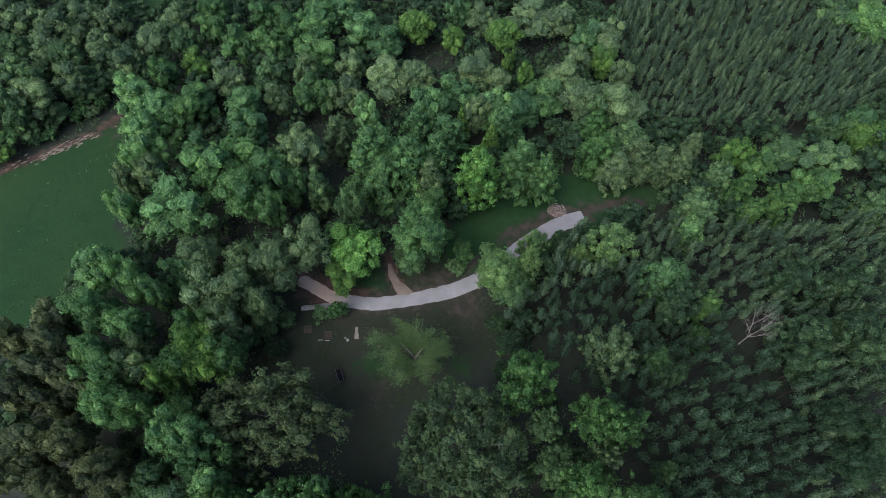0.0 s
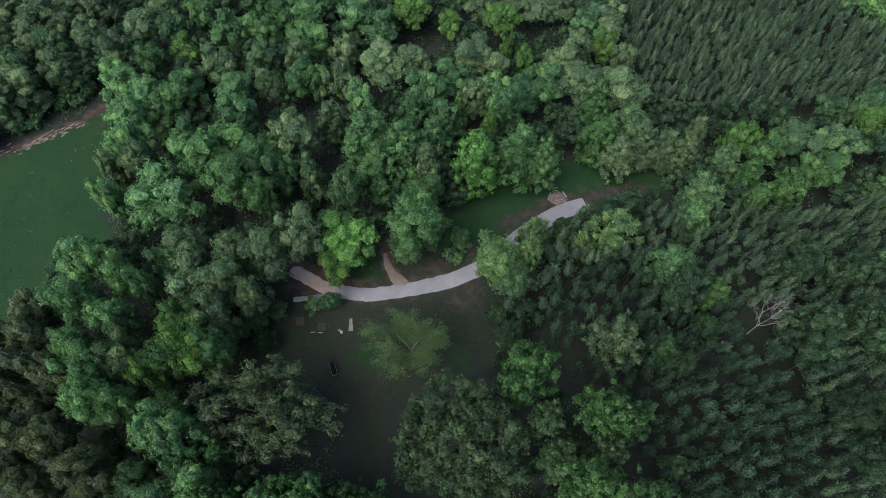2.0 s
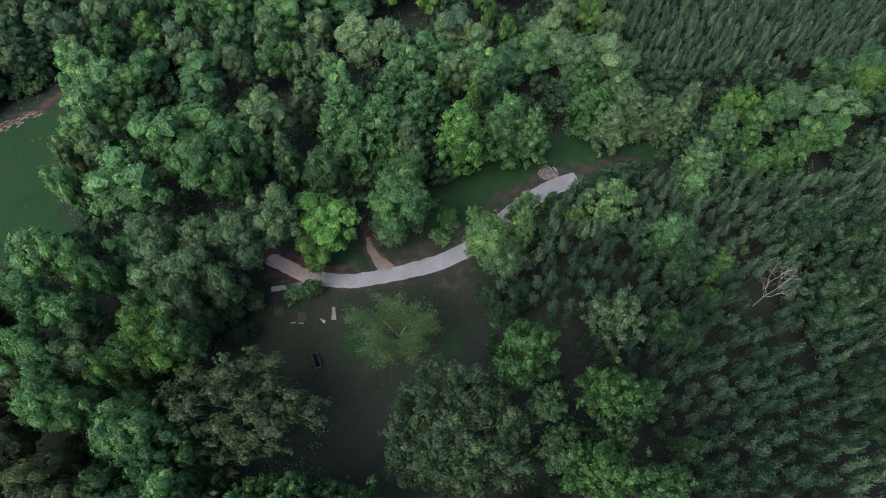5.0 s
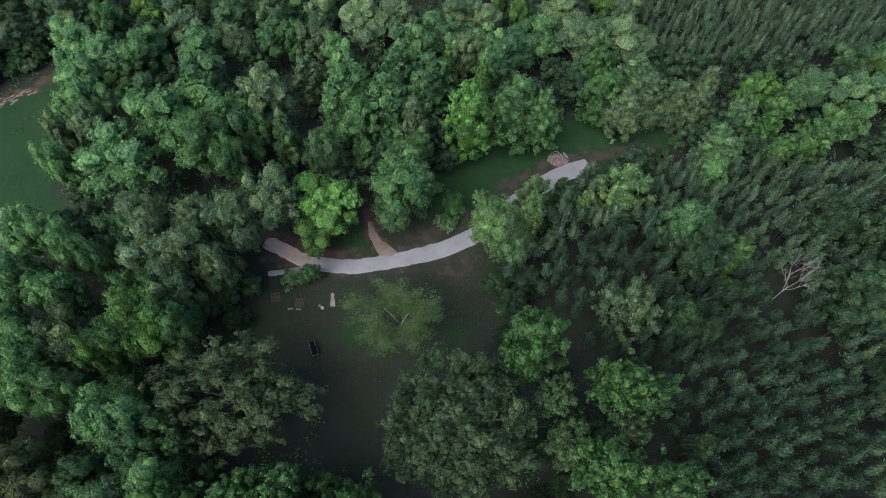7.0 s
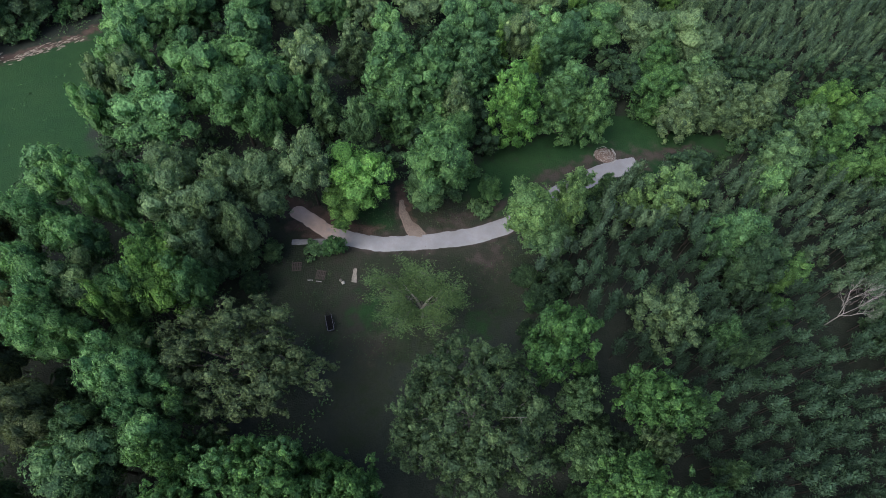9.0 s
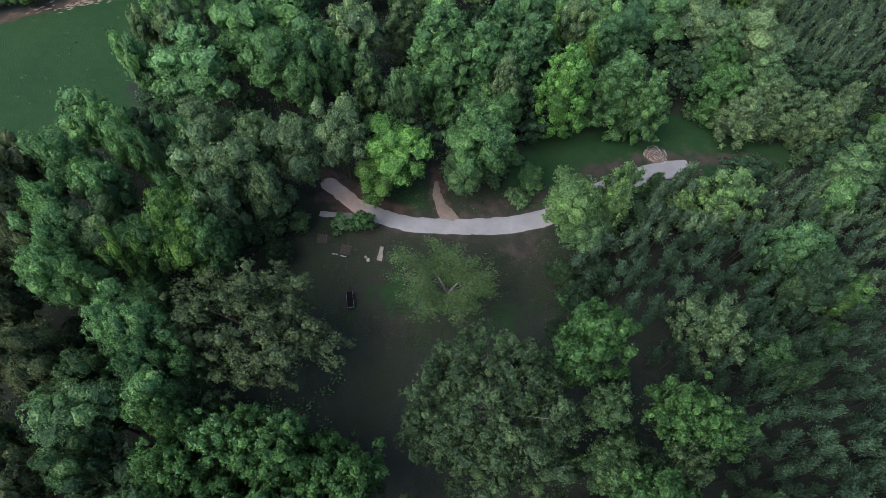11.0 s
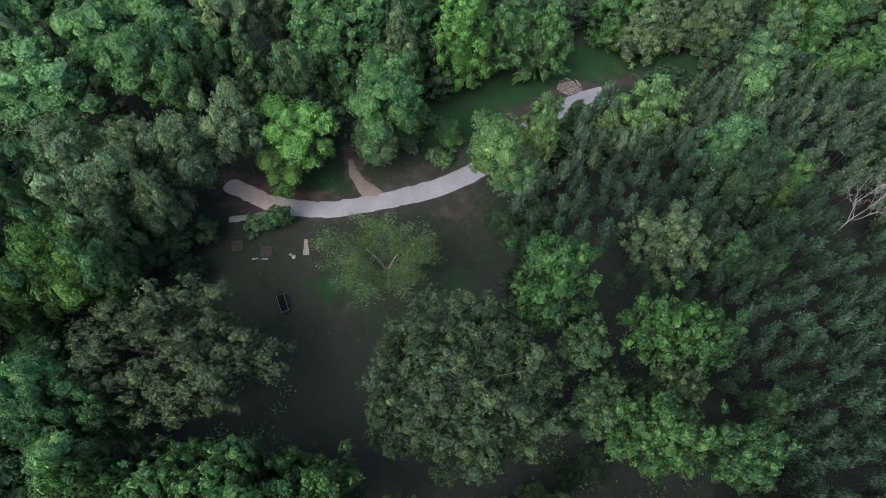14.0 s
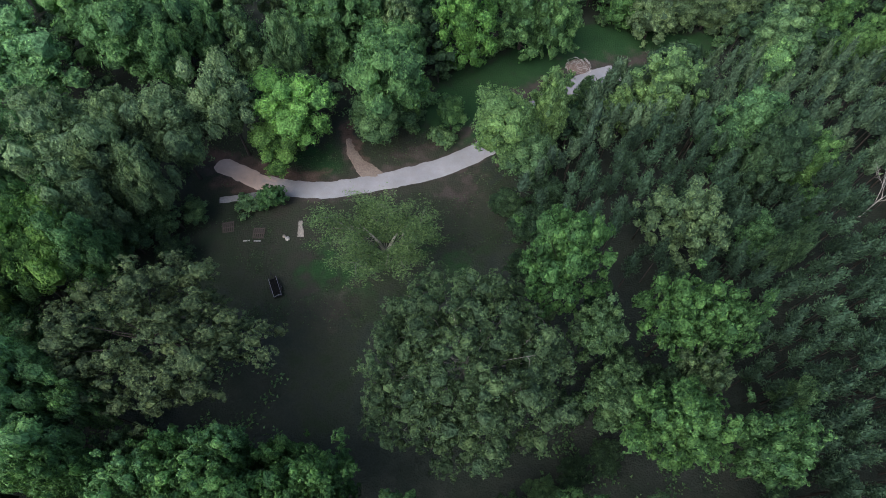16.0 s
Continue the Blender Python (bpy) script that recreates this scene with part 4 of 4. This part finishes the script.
def low_tree(seed):
    """A younger tree of the understorey, plainer than those above it."""
    rng = np.random.default_rng(seed)
    pos, size = lobes_of(rng, 2.8, 10.5, 1.6, 11, 0.2)
    v, f = crown_leaves(rng, pos, size * 1.15, 6, 4, 0.40, spread=0.5, level=1)
    tv, tf = [], []
    tube(tv, tf, [(0, 0, -0.3), (0.1, 0, 4.0), (0.1, 0.1, 8.0)], [0.14, 0.10, 0.03], 5)
    return v, f, np.array([list(p) for p in tv]), np.array(tf)


def joined(name, kinds, spots, materials, label, category):
    """Many plants in one mesh: x, y, height and width factors, turn, kind."""
    vs, fs, ss, count = [], [], [], 0
    for x, y, tall, wide, turn, kind in spots:
        v, f, tv, tf = kinds[kind]
        c, s = math.cos(turn), math.sin(turn)
        m = np.array([[c * wide, -s * wide, 0], [s * wide, c * wide, 0], [0, 0, tall]])
        for vv, ff, slot in ((v, f, 0), (tv, np.concatenate([tf[:, :3], tf[:, [0, 2, 3]]]), 1)):
            vs.append(vv @ m.T + np.array([x, y, height(x, y)]))
            fs.append(ff + count)
            ss.append(np.full(len(ff), slot))
            count += len(vv)
    tagged(new(name, mesh_of(name, np.concatenate(vs), np.concatenate(fs), materials, np.concatenate(ss))), label, category, kind="stuff")


fill = random.Random(4)
OPEN = [MEADOW, FAR_MEADOW, CLEARING, LANE, PINES_FAR, PINES_NEAR]
LOW_KINDS = [low_tree(700 + k) for k in range(6)]
GLADES = [(-3, 111, 7), (25, 117, 7), (-27, 83, 6), (-27, 70, 6)]
gaps = []
for gy in np.arange(-16, 160, 4.6):
    for gx in np.arange(-150, 151, 4.6):
        x, y = gx + fill.uniform(-1.6, 1.6), gy + fill.uniform(-1.6, 1.6)
        if abs(x) > 58 + 0.58 * max(y, 0) or to_line(MEADOW + MEADOW[:1], x, y) < 4.5:
            continue
        if any(inside(p, x, y) for p in OPEN) or min(to_line(q, x, y) for q in (ROAD, FORK, SIDE_TRACK, SPUR)) < 4.0 or to_line(MEADOW_TRACK, x, y) < 4.5:
            continue
        if (-14 < x < 30 and -6 < y < 34) or any(math.hypot(x - a, y - b) < r for a, b, r in GLADES):
            continue
        wide = fill.uniform(0.75, 1.15)
        if near_tree(x, y, 0.2):
            continue
        edge = y > 140 or y < 2 or abs(x) > 52 + 0.5 * max(y, 0)
        tall = fill.uniform(0.6, 0.95) * (1.4 if edge else 1.0)
        gaps.append((x, y, tall, wide * (1.35 if edge else 1.0), fill.uniform(0, 6.28), fill.randrange(6)))
joined("understorey_trees", LOW_KINDS, gaps, [TONES["M"][0], BARK], "Younger dark green trees filling gaps in the wood", "trees")


# ---- undergrowth on the wood's floor ----
def undergrowth():
    rng = np.random.default_rng(66)
    cs, ns = [], []
    for gy in np.arange(-14, 140, 2.0):
        for gx in np.arange(-120, 121, 2.0):
            x, y = gx + fill.uniform(-1, 1), gy + fill.uniform(-1, 1)
            if abs(x) > 56 + 0.56 * max(y, 0) or any(inside(p, x, y) for p in (MEADOW, FAR_MEADOW, CLEARING, LANE, PINES_NEAR, PINES_FAR)) or fill.random() < 0.35:
                continue
            if min(to_line(q, x, y) for q in (ROAD, SIDE_TRACK, SPUR, MEADOW_TRACK)) < 2.6 or (-14 < x < 9 and 2 < y < 34):
                continue
            tall = fill.uniform(0.3, 1.3)
            n = 24
            p = rng.normal(size=(n, 3)) * np.array([0.55, 0.55, 0.25 * tall]) + np.array([x, y, height(x, y) + 0.5 * tall])
            cs.append(p)
            ns.append(unit(rng.normal(size=(n, 3)) * 0.5 + np.array([0, 0, 1.0])))
    cs, ns = np.concatenate(cs), np.concatenate(ns)
    v, f = leaf_sprays(rng, cs, ns, rng.uniform(0.16, 0.32, len(cs)))
    tagged(new("undergrowth", mesh_of("undergrowth", v, f, [TONES["D"][0]])), "Low dark green undergrowth on the wood's floor", "undergrowth", kind="stuff")


undergrowth()


# ---- pines ----
def pine_arrays(seed, h=9.0, r=1.02, sprays=340, point=0.33, foot=0.57, body=0.68, big=1.0):
    """A plume of upswept needle sprays round a dense heart, ragged below, and a straight trunk."""
    rng = np.random.default_rng(seed)
    low = h * foot
    f = 1 - rng.uniform(0, 1, sprays)
    bend = rng.normal(size=2) * 0.12
    arms = rng.uniform(0, 6.28, 34)
    level = np.sort(rng.uniform(0, 1, 34))
    k = np.clip(np.searchsorted(level, f) - 1 + rng.integers(0, 2, sprays), 0, 33)
    w = arms[k] + rng.normal(size=sprays) * 0.35
    reach = r * (1 - f) ** point * (0.72 + 0.28 * np.minimum(1, f * 3)) * rng.uniform(0.45, 1.12, sprays) * (0.8 + 0.4 * np.random.default_rng(seed + 5).uniform(0, 1, 34)[k]) + 0.05
    cs = np.stack([np.cos(w) * reach + bend[0] * f * 3, np.sin(w) * reach + bend[1] * f * 3, low + f * (h - low) * 0.97 + rng.normal(size=sprays) * 0.12], 1)
    us = unit(np.stack([np.cos(w) * 0.75, np.sin(w) * 0.75, 0.75 + 0.6 * f], 1) + rng.normal(size=(sprays, 3)) * 0.3)
    ns = unit(np.stack([np.cos(w) * 0.5, np.sin(w) * 0.5, 1.0 + 0 * w], 1) + rng.normal(size=(sprays, 3)) * 0.45)
    ns = unit(ns - us * (ns * us).sum(1, keepdims=True))
    v, faces = leaf_sprays(rng, cs, ns, big * rng.uniform(0.12, 0.23, sprays), long=2.0, along=us)
    hv, hf = [], []
    rings, sides = 6, 7
    for i in range(rings + 1):
        g = i / rings
        rr = body * r * (1 - g) ** (point + 0.08) * (0.5 + 0.5 * min(1, g * 4)) + 0.02
        for q in range(sides):
            a = 2 * math.pi * q / sides + i * 0.4
            b = rr * rng.uniform(0.7, 1.2)
            hv.append((math.cos(a) * b + bend[0] * g * 3, math.sin(a) * b + bend[1] * g * 3, low + g * (h - low) * 0.95))
    for i in range(rings):
        for q in range(sides):
            t = (q + 1) % sides
            hf.append((i * sides + q, i * sides + t, (i + 1) * sides + t))
            hf.append((i * sides + q, (i + 1) * sides + t, (i + 1) * sides + q))
    faces = np.concatenate([faces, np.array(hf) + len(v)])
    v = np.concatenate([v, np.array(hv)])
    tv, tf = [], []
    tube(tv, tf, [(0, 0, -0.3), (0, 0, h * 0.5), (bend[0] * 2.5, bend[1] * 2.5, h * 0.93)], [0.10, 0.06, 0.015], 5)
    return v, faces, np.array([list(p) for p in tv]), np.array(tf)


PINE_KINDS = [pine_arrays(300 + k) for k in range(6)]
PINE_MESHES = [(mesh_of("crown", v, f, [NEEDLES]), mesh_of("trunk", tv, tf, [PINE_BARK], smooth=True)) for v, f, tv, tf in PINE_KINDS]
plant = random.Random(8)
spots = []
for zone, slant in ((PINES_NEAR, 0.25), (PINES_FAR, 0.35)):
    for row in np.arange(-160, 220, 2.0):
        for step in np.arange(-200, 200, 1.95):
            x = step * math.cos(slant) - row * math.sin(slant) + plant.uniform(-0.62, 0.62)
            y = step * math.sin(slant) + row * math.cos(slant) + plant.uniform(-0.62, 0.62)
            if not inside(zone, x, y) or plant.random() < (0.10 if zone is PINES_NEAR else 0.04) or near_tree(x, y, -1.0):
                continue
            if to_line(ROAD, x, y) < (4.0 if x > 20 else 3.2) or abs(x) > 62 + 0.6 * max(y, 0) or math.hypot(x - 51.4, y - 33.2) < 3.8:
                continue
            spots.append((x, y, plant.uniform(0.74, 1.2), plant.uniform(0.78, 1.16), plant.uniform(0, 6.28), plant.randrange(6)))
near_by = sorted(spots, key=lambda s: math.hypot(s[0] - 32, s[1] - 20))
for x, y, tall, wide, turn, kind in near_by[:290]:
    top = new("pine_tree")
    top.matrix_basis = pose(x, y, height(x, y), 0, 0, math.degrees(turn)) @ Matrix.Diagonal((wide, wide, tall, 1))
    part("crown", PINE_MESHES[kind][0], top)
    part("trunk", PINE_MESHES[kind][1], top)
    tagged(top, "Young grey-green pine in the planted rows", "pine", "pines of the plantation")
joined("pine_plantation", [pine_arrays(330 + k, r=1.17, sprays=125, big=1.25, body=0.72, point=0.46, foot=0.57) for k in range(6)], near_by[290:], [NEEDLES_MASS, PINE_BARK], "Dense plantation of young grey-green pines in rows", "pines")


# ---- shrubs, weeds and grass ----
SHRUBS = []
for k in range(4):
    rng = np.random.default_rng(500 + k)
    pos, size = lobes_of(rng, 1.0, 1.6, 0.1, 9, 0.2)
    v, f = crown_leaves(rng, pos, size * 1.1, 12, 10, 0.15, spread=0.22, level=1)
    SHRUBS.append(mesh_of("leaves", v, f, [TONES["D"][0]]))


def shrub(x, y, r, h, tone, label):
    top = new("shrub")
    top.matrix_basis = pose(x, y, height(x, y), 0, 0, pick.uniform(0, 360)) @ Matrix.Diagonal((r, r, h / 1.6, 1))
    leaves = part("leaves", SHRUBS[pick.randrange(4)], top)
    leaves.material_slots[0].link = "OBJECT"
    leaves.material_slots[0].material = TONES[tone][0]
    tagged(top, label, "shrub", "shrubs by the lane and wood edge")


shrub(-19.4, 40.4, 1.7, 3.2, "G", "Rounded green shrub beside the gravel lane")
shrub(-22.6, 40.0, 1.6, 1.5, "D", "Dark green shrub beside the side track")
rim = random.Random(21)
for line, keep, tone in ((LANE + LANE[:1], 0.7, "D"), (PINES_NEAR[:8], 0.6, "D")):
    for p in smooth_line(line, 2.2):
        x, y = p.x + rim.uniform(-1.2, 1.2), p.y + rim.uniform(-1.2, 1.2)
        if rim.random() > keep or min(to_line(q, x, y) for q in (ROAD, FORK, SIDE_TRACK, SPUR)) < 3.0:
            continue
        if 8 < y < 31 and -17 < x < -5:
            continue
        shrub(x, y, rim.uniform(0.7, 1.5), rim.uniform(0.8, 2.0), rim.choice(["D", tone, "T"]), "Low leafy shrub at the edge of the wood")


for line, side in ((MEADOW[2:6], 4.6), (MEADOW[5:9], 3.0)):
    pts = smooth_line(line, 1.9)
    for a, b in zip(pts, pts[1:]):
        d = (b - a).normalized()
        x, y = a.x - d.y * side + rim.uniform(-1, 1), a.y + d.x * side + rim.uniform(-1, 1)
        if -115 < x < -60 and rim.random() < 0.8:
            shrub(x, y, rim.uniform(1.2, 2.1), rim.uniform(2.0, 4.2), rim.choice(["D", "O", "G"]), "Tall bushy shrub at the meadow's edge")


def tufts(name, spots, size, label, seed, mat=GRASS):
    rng = np.random.default_rng(seed)
    cs = np.array([(x, y, height(x, y) + 0.05) for x, y in spots])
    cs = np.repeat(cs, 5, 0) + rng.normal(size=(len(spots) * 5, 3)) * np.array([0.22, 0.22, 0.0])
    ns = unit(rng.normal(size=cs.shape) * 0.5 + np.array([0, 0, 1.0]))
    cs[:, 2] += size * 0.2
    v, f = leaf_sprays(rng, cs, ns, size * rng.uniform(0.6, 1.3, len(cs)), long=1.6)
    tagged(new(name, mesh_of(name, v, f, [mat])), label, "grass", kind="stuff")


sow = random.Random(3)
lawn_spots, meadow_spots = [], []
while len(lawn_spots) < 900:
    x, y = sow.uniform(-36, 48), sow.uniform(8, 78)
    if inside(LAWN, x, y) and min(to_line(q, x, y) for q in (ROAD, FORK, SIDE_TRACK, SPUR)) > 2.3:
        if noise.noise(Vector((x * 0.22, y * 0.22, 5.0))) > -0.05 or y > 48:
            lawn_spots.append((x, y))
while len(meadow_spots) < 130:
    x, y = sow.uniform(-125, -60), sow.uniform(30, 98)
    if inside(MEADOW, x, y):
        meadow_spots.append((x, y))
tufts("grass", lawn_spots, 0.13, "Sparse rough grass and weeds of the clearing", 31)
tufts("meadow_weeds", meadow_spots, 0.24, "Weed tufts scattered over the green meadow", 32, TONES["M"][0])


# ---- things in the clearing ----
def utility_trailer(x, y, turn):
    """A small open trailer: deck boards in a rail frame, drawbar, two wheels."""
    top = new("utility_trailer")
    top.matrix_basis = pose(x, y, height(x, y), 0, 0, turn) @ Matrix.Diagonal((0.9, 0.9, 0.9, 1))
    w, l = 0.98, 2.7
    bm = bmesh.new()
    for sx in (-1, 1):
        box(bm, (0.08, l, 0.12), (sx * w / 2, 0, 0.52), bevel=0.01)
    for sy in (-1, 1):
        box(bm, (w + 0.08, 0.08, 0.12), (0, sy * l / 2, 0.521), bevel=0.01)
    part("chassis", bm_mesh("chassis", bm, BLACK_STEEL), top)
    plank = bmesh.new()
    box(plank, (0.145, l - 0.1, 0.04), (0, 0, 0), bevel=0.008)
    plank = bm_mesh("board", plank, DECK)
    for k in range(6):
        part("board", plank, top, place=pose(-0.39 + 0.156 * k, 0, 0.57))
    for sx in (-1, 1):
        bm = bmesh.new()
        box(bm, (0.035, l, 0.035), (sx * w / 2, 0, 0.98), bevel=0.008)
        box(bm, (0.04, l, 0.04), (sx * w / 2, 0, 0.78), bevel=0.01)
        for k in range(4):
            box(bm, (0.045, 0.045, 0.42), (sx * (w / 2 + 0.001), -l / 2 + 0.03 + k * (l - 0.06) / 3, 0.78))
        part("side_rail", bm_mesh("side_rail", bm, GREY_STEEL), top, "worn grey steel side rail")
    bm = bmesh.new()
    box(bm, (w, 0.035, 0.035), (0, -l / 2, 0.98), bevel=0.008)
    box(bm, (w, 0.04, 0.04), (0, -l / 2, 0.78), bevel=0.01)
    part("tail_rail", bm_mesh("tail_rail", bm, GREY_STEEL), top)
    bm = bmesh.new()
    for sx in (-1, 1):
        box(bm, (0.07, 1.15, 0.07), (sx * 0.22, l / 2 + 0.45, 0.5), Matrix.Rotation(sx * 0.42, 4, "Z"), bevel=0.01)
    box(bm, (0.1, 0.28, 0.1), (0, l / 2 + 1.0, 0.5), bevel=0.02)
    box(bm, (0.07, 0.07, 0.5), (0, l / 2 + 0.85, 0.25))
    part("drawbar", bm_mesh("drawbar", bm, BLACK_STEEL), top)
    for sx in (-1, 1):
        bm = bmesh.new()
        bmesh.ops.create_cone(bm, cap_ends=True, segments=20, radius1=0.31, radius2=0.31, depth=0.17)
        bmesh.ops.bevel(bm, geom=[e for e in bm.edges if abs(e.verts[0].co.z - e.verts[1].co.z) < 0.01], offset=0.04, segments=2, affect="EDGES")
        wheel = part("wheel", bm_mesh("tyre", bm, RUBBER, True), top, place=pose(sx * (w / 2 + 0.16), -0.15, 0.31, 0, 90, 0))
        bm = bmesh.new()
        bmesh.ops.create_cone(bm, cap_ends=True, segments=16, radius1=0.17, radius2=0.15, depth=0.19)
        part("rim", bm_mesh("rim", bm, GREY_STEEL), wheel)
        bm = bmesh.new()
        box(bm, (0.2, 0.8, 0.03), (sx * (w / 2 + 0.16), -0.15, 0.68), bevel=0.01)
        for sy in (-1, 1):
            box(bm, (0.22, 0.2, 0.03), (sx * (w / 2 + 0.16), -0.15 + sy * 0.47, 0.62), Matrix.Rotation(-sy * 0.7, 4, "X"))
        part("mudguard", bm_mesh("mudguard", bm, BLACK_STEEL), top)
    tagged(top, "Small black open utility trailer parked on the grass", "trailer")


utility_trailer(-18.05, 28.35, 20)


def worn_strip(x, y, wide, long, turn):
    """A narrow concrete strip, tapered, broken at the edges and half sunk."""
    bm = bmesh.new()
    rows = 12
    grid = []
    for i in range(rows + 1):
        f = i / rows
        half = wide * 0.5 * (1.25 - 0.65 * f) * (1 + 0.25 * noise.noise(Vector((f * 6, 1.0, 0))))
        grid.append([bm.verts.new((sx * half + 0.08 * noise.noise(Vector((f * 5, sx, 2.0))), (f - 0.5) * long, z)) for sx, z in ((-1, -0.1), (-0.9, 0.07), (0.9, 0.08), (1, -0.1))])
    for a, b in zip(grid, grid[1:]):
        for k in range(3):
            bm.faces.new((a[k], a[k + 1], b[k + 1], b[k]))
    bm.faces.new(grid[0][::-1]), bm.faces.new(grid[-1])
    bmesh.ops.recalc_face_normals(bm, faces=bm.faces[:])
    ob = new("concrete_strip", bm_mesh("concrete_strip", bm, CONCRETE))
    ob.matrix_basis = pose(x, y, height(x, y), 0, 0, turn)
    tagged(ob, "Narrow worn pale concrete strip lying in the grass", "slab")


worn_strip(-15.8, 36.3, 0.8, 2.7, 4)


def pallet(x, y, turn, label):
    top = new("wooden_pallet")
    top.matrix_basis = pose(x, y, height(x, y) + 0.02, 0, 0, turn)
    bm = bmesh.new()
    box(bm, (0.16, 1.5, 0.022), (0, 0, 0), bevel=0.004)
    board = bm_mesh("slat", bm, OLD_WOOD)
    for k in range(6):
        part("slat", board, top, place=pose(-0.62 + 0.25 * k, 0, 0.13, 0, 0, 1.5 * math.sin(5.0 * k)))
    bm = bmesh.new()
    box(bm, (1.45, 0.09, 0.09), (0, 0, 0), bevel=0.006)
    rail = bm_mesh("bearer", bm, OLD_WOOD)
    for k in range(3):
        part("bearer", rail, top, place=pose(0, -0.66 + 0.66 * k, 0.07))
    tagged(top, label, "pallet", "old pallets in the grass")


pallet(-24.8, 37.2, 8, "Weathered brown wooden pallet lying in the shade")
pallet(-20.9, 36.1, -3, "Weathered grey wooden pallet lying in the grass")


def plank(x, y, turn):
    bm = bmesh.new()
    box(bm, (0.85, 0.16, 0.05), (0, 0, 0.05), bevel=0.008)
    ob = new("plank", bm_mesh("plank", bm, PALE_WOOD))
    ob.matrix_basis = pose(x, y, height(x, y), 0, 0, turn)
    tagged(ob, "Short pale sawn plank lying in the grass", "plank", "loose planks")


plank(-22.3, 35.1, 4)
plank(-21.0, 35.0, -3)


def boulder(x, y, r, mat, label, seed):
    bm = bmesh.new()
    bmesh.ops.create_icosphere(bm, subdivisions=2, radius=r)
    for v in bm.verts:
        n = noise.noise(v.co * (1.6 / r) + Vector((seed, 0, 0)))
        v.co *= 1 + 0.28 * n
        v.co.z *= 0.7
    ob = new("stone", bm_mesh("stone", bm, mat, True))
    ob.location = (x, y, height(x, y) + r * 0.3)
    tagged(ob, label, "stone", "pale stones in the grass")


boulder(-17.3, 35.1, 0.30, STONE, "Small whitish stone lying in the grass", 1.0)
boulder(-17.75, 35.5, 0.24, CONCRETE, "Small grey stone lying in the grass", 4.0)


def earth_heap(x, y, r):
    """A low round heap of pinkish earth and gravel at the lane's bend."""
    verts, faces = [(0, 0, 0.55)], []
    rings, sides = 7, 28
    for i in range(1, rings + 1):
        for s in range(sides):
            w = 2 * math.pi * s / sides
            rr = r * i / rings * (1 + 0.12 * noise.noise(Vector((math.cos(w) * 1.5, math.sin(w) * 1.5, 3.0))))
            z = 0.55 * math.cos(i / rings * math.pi / 2) ** 1.5 + 0.07 * noise.noise(Vector((rr * math.cos(w) * 2, rr * math.sin(w) * 2, 1.0)))
            verts.append((rr * math.cos(w), rr * math.sin(w), z if i < rings else -0.25))
    quads = []
    for i in range(rings - 1):
        for s in range(sides):
            t = (s + 1) % sides
            a = 1 + i * sides
            quads.append((a + s, a + sides + s, a + sides + t, a + t))
    bm = bmesh.new()
    vs = [bm.verts.new(v) for v in verts]
    for s in range(sides):
        bm.faces.new((vs[0], vs[1 + s], vs[1 + (s + 1) % sides]))
    for q in quads:
        bm.faces.new([vs[k] for k in q])
    top = new("earth_heap")
    top.location = (x, y, height(x, y))
    part("mound", bm_mesh("mound", bm, HEAP, True), top)
    rng = np.random.default_rng(12)
    tv, tf = [], []
    for _ in range(90):
        a, d = rng.uniform(0, 6.28), r * math.sqrt(rng.uniform(0, 0.9))
        p = Vector((math.cos(a) * d, math.sin(a) * d, 0.62 * math.cos(d / r * 1.5) + 0.05))
        q = p + Vector((-math.sin(a), math.cos(a), rng.uniform(-0.05, 0.15))) * rng.uniform(0.4, 1.1)
        tube(tv, tf, [p, p.lerp(q, 0.5) + Vector((0, 0, 0.08)), q], [0.028, 0.022, 0.01], 4)
    part("twigs", mesh_of("twigs", tv, tf, [DEAD_WOOD]), top, "dry pale twigs")
    tagged(top, "Low round heap of pinkish earth with dry twigs", "heap")


earth_heap(24.0, 64.7, 2.1)
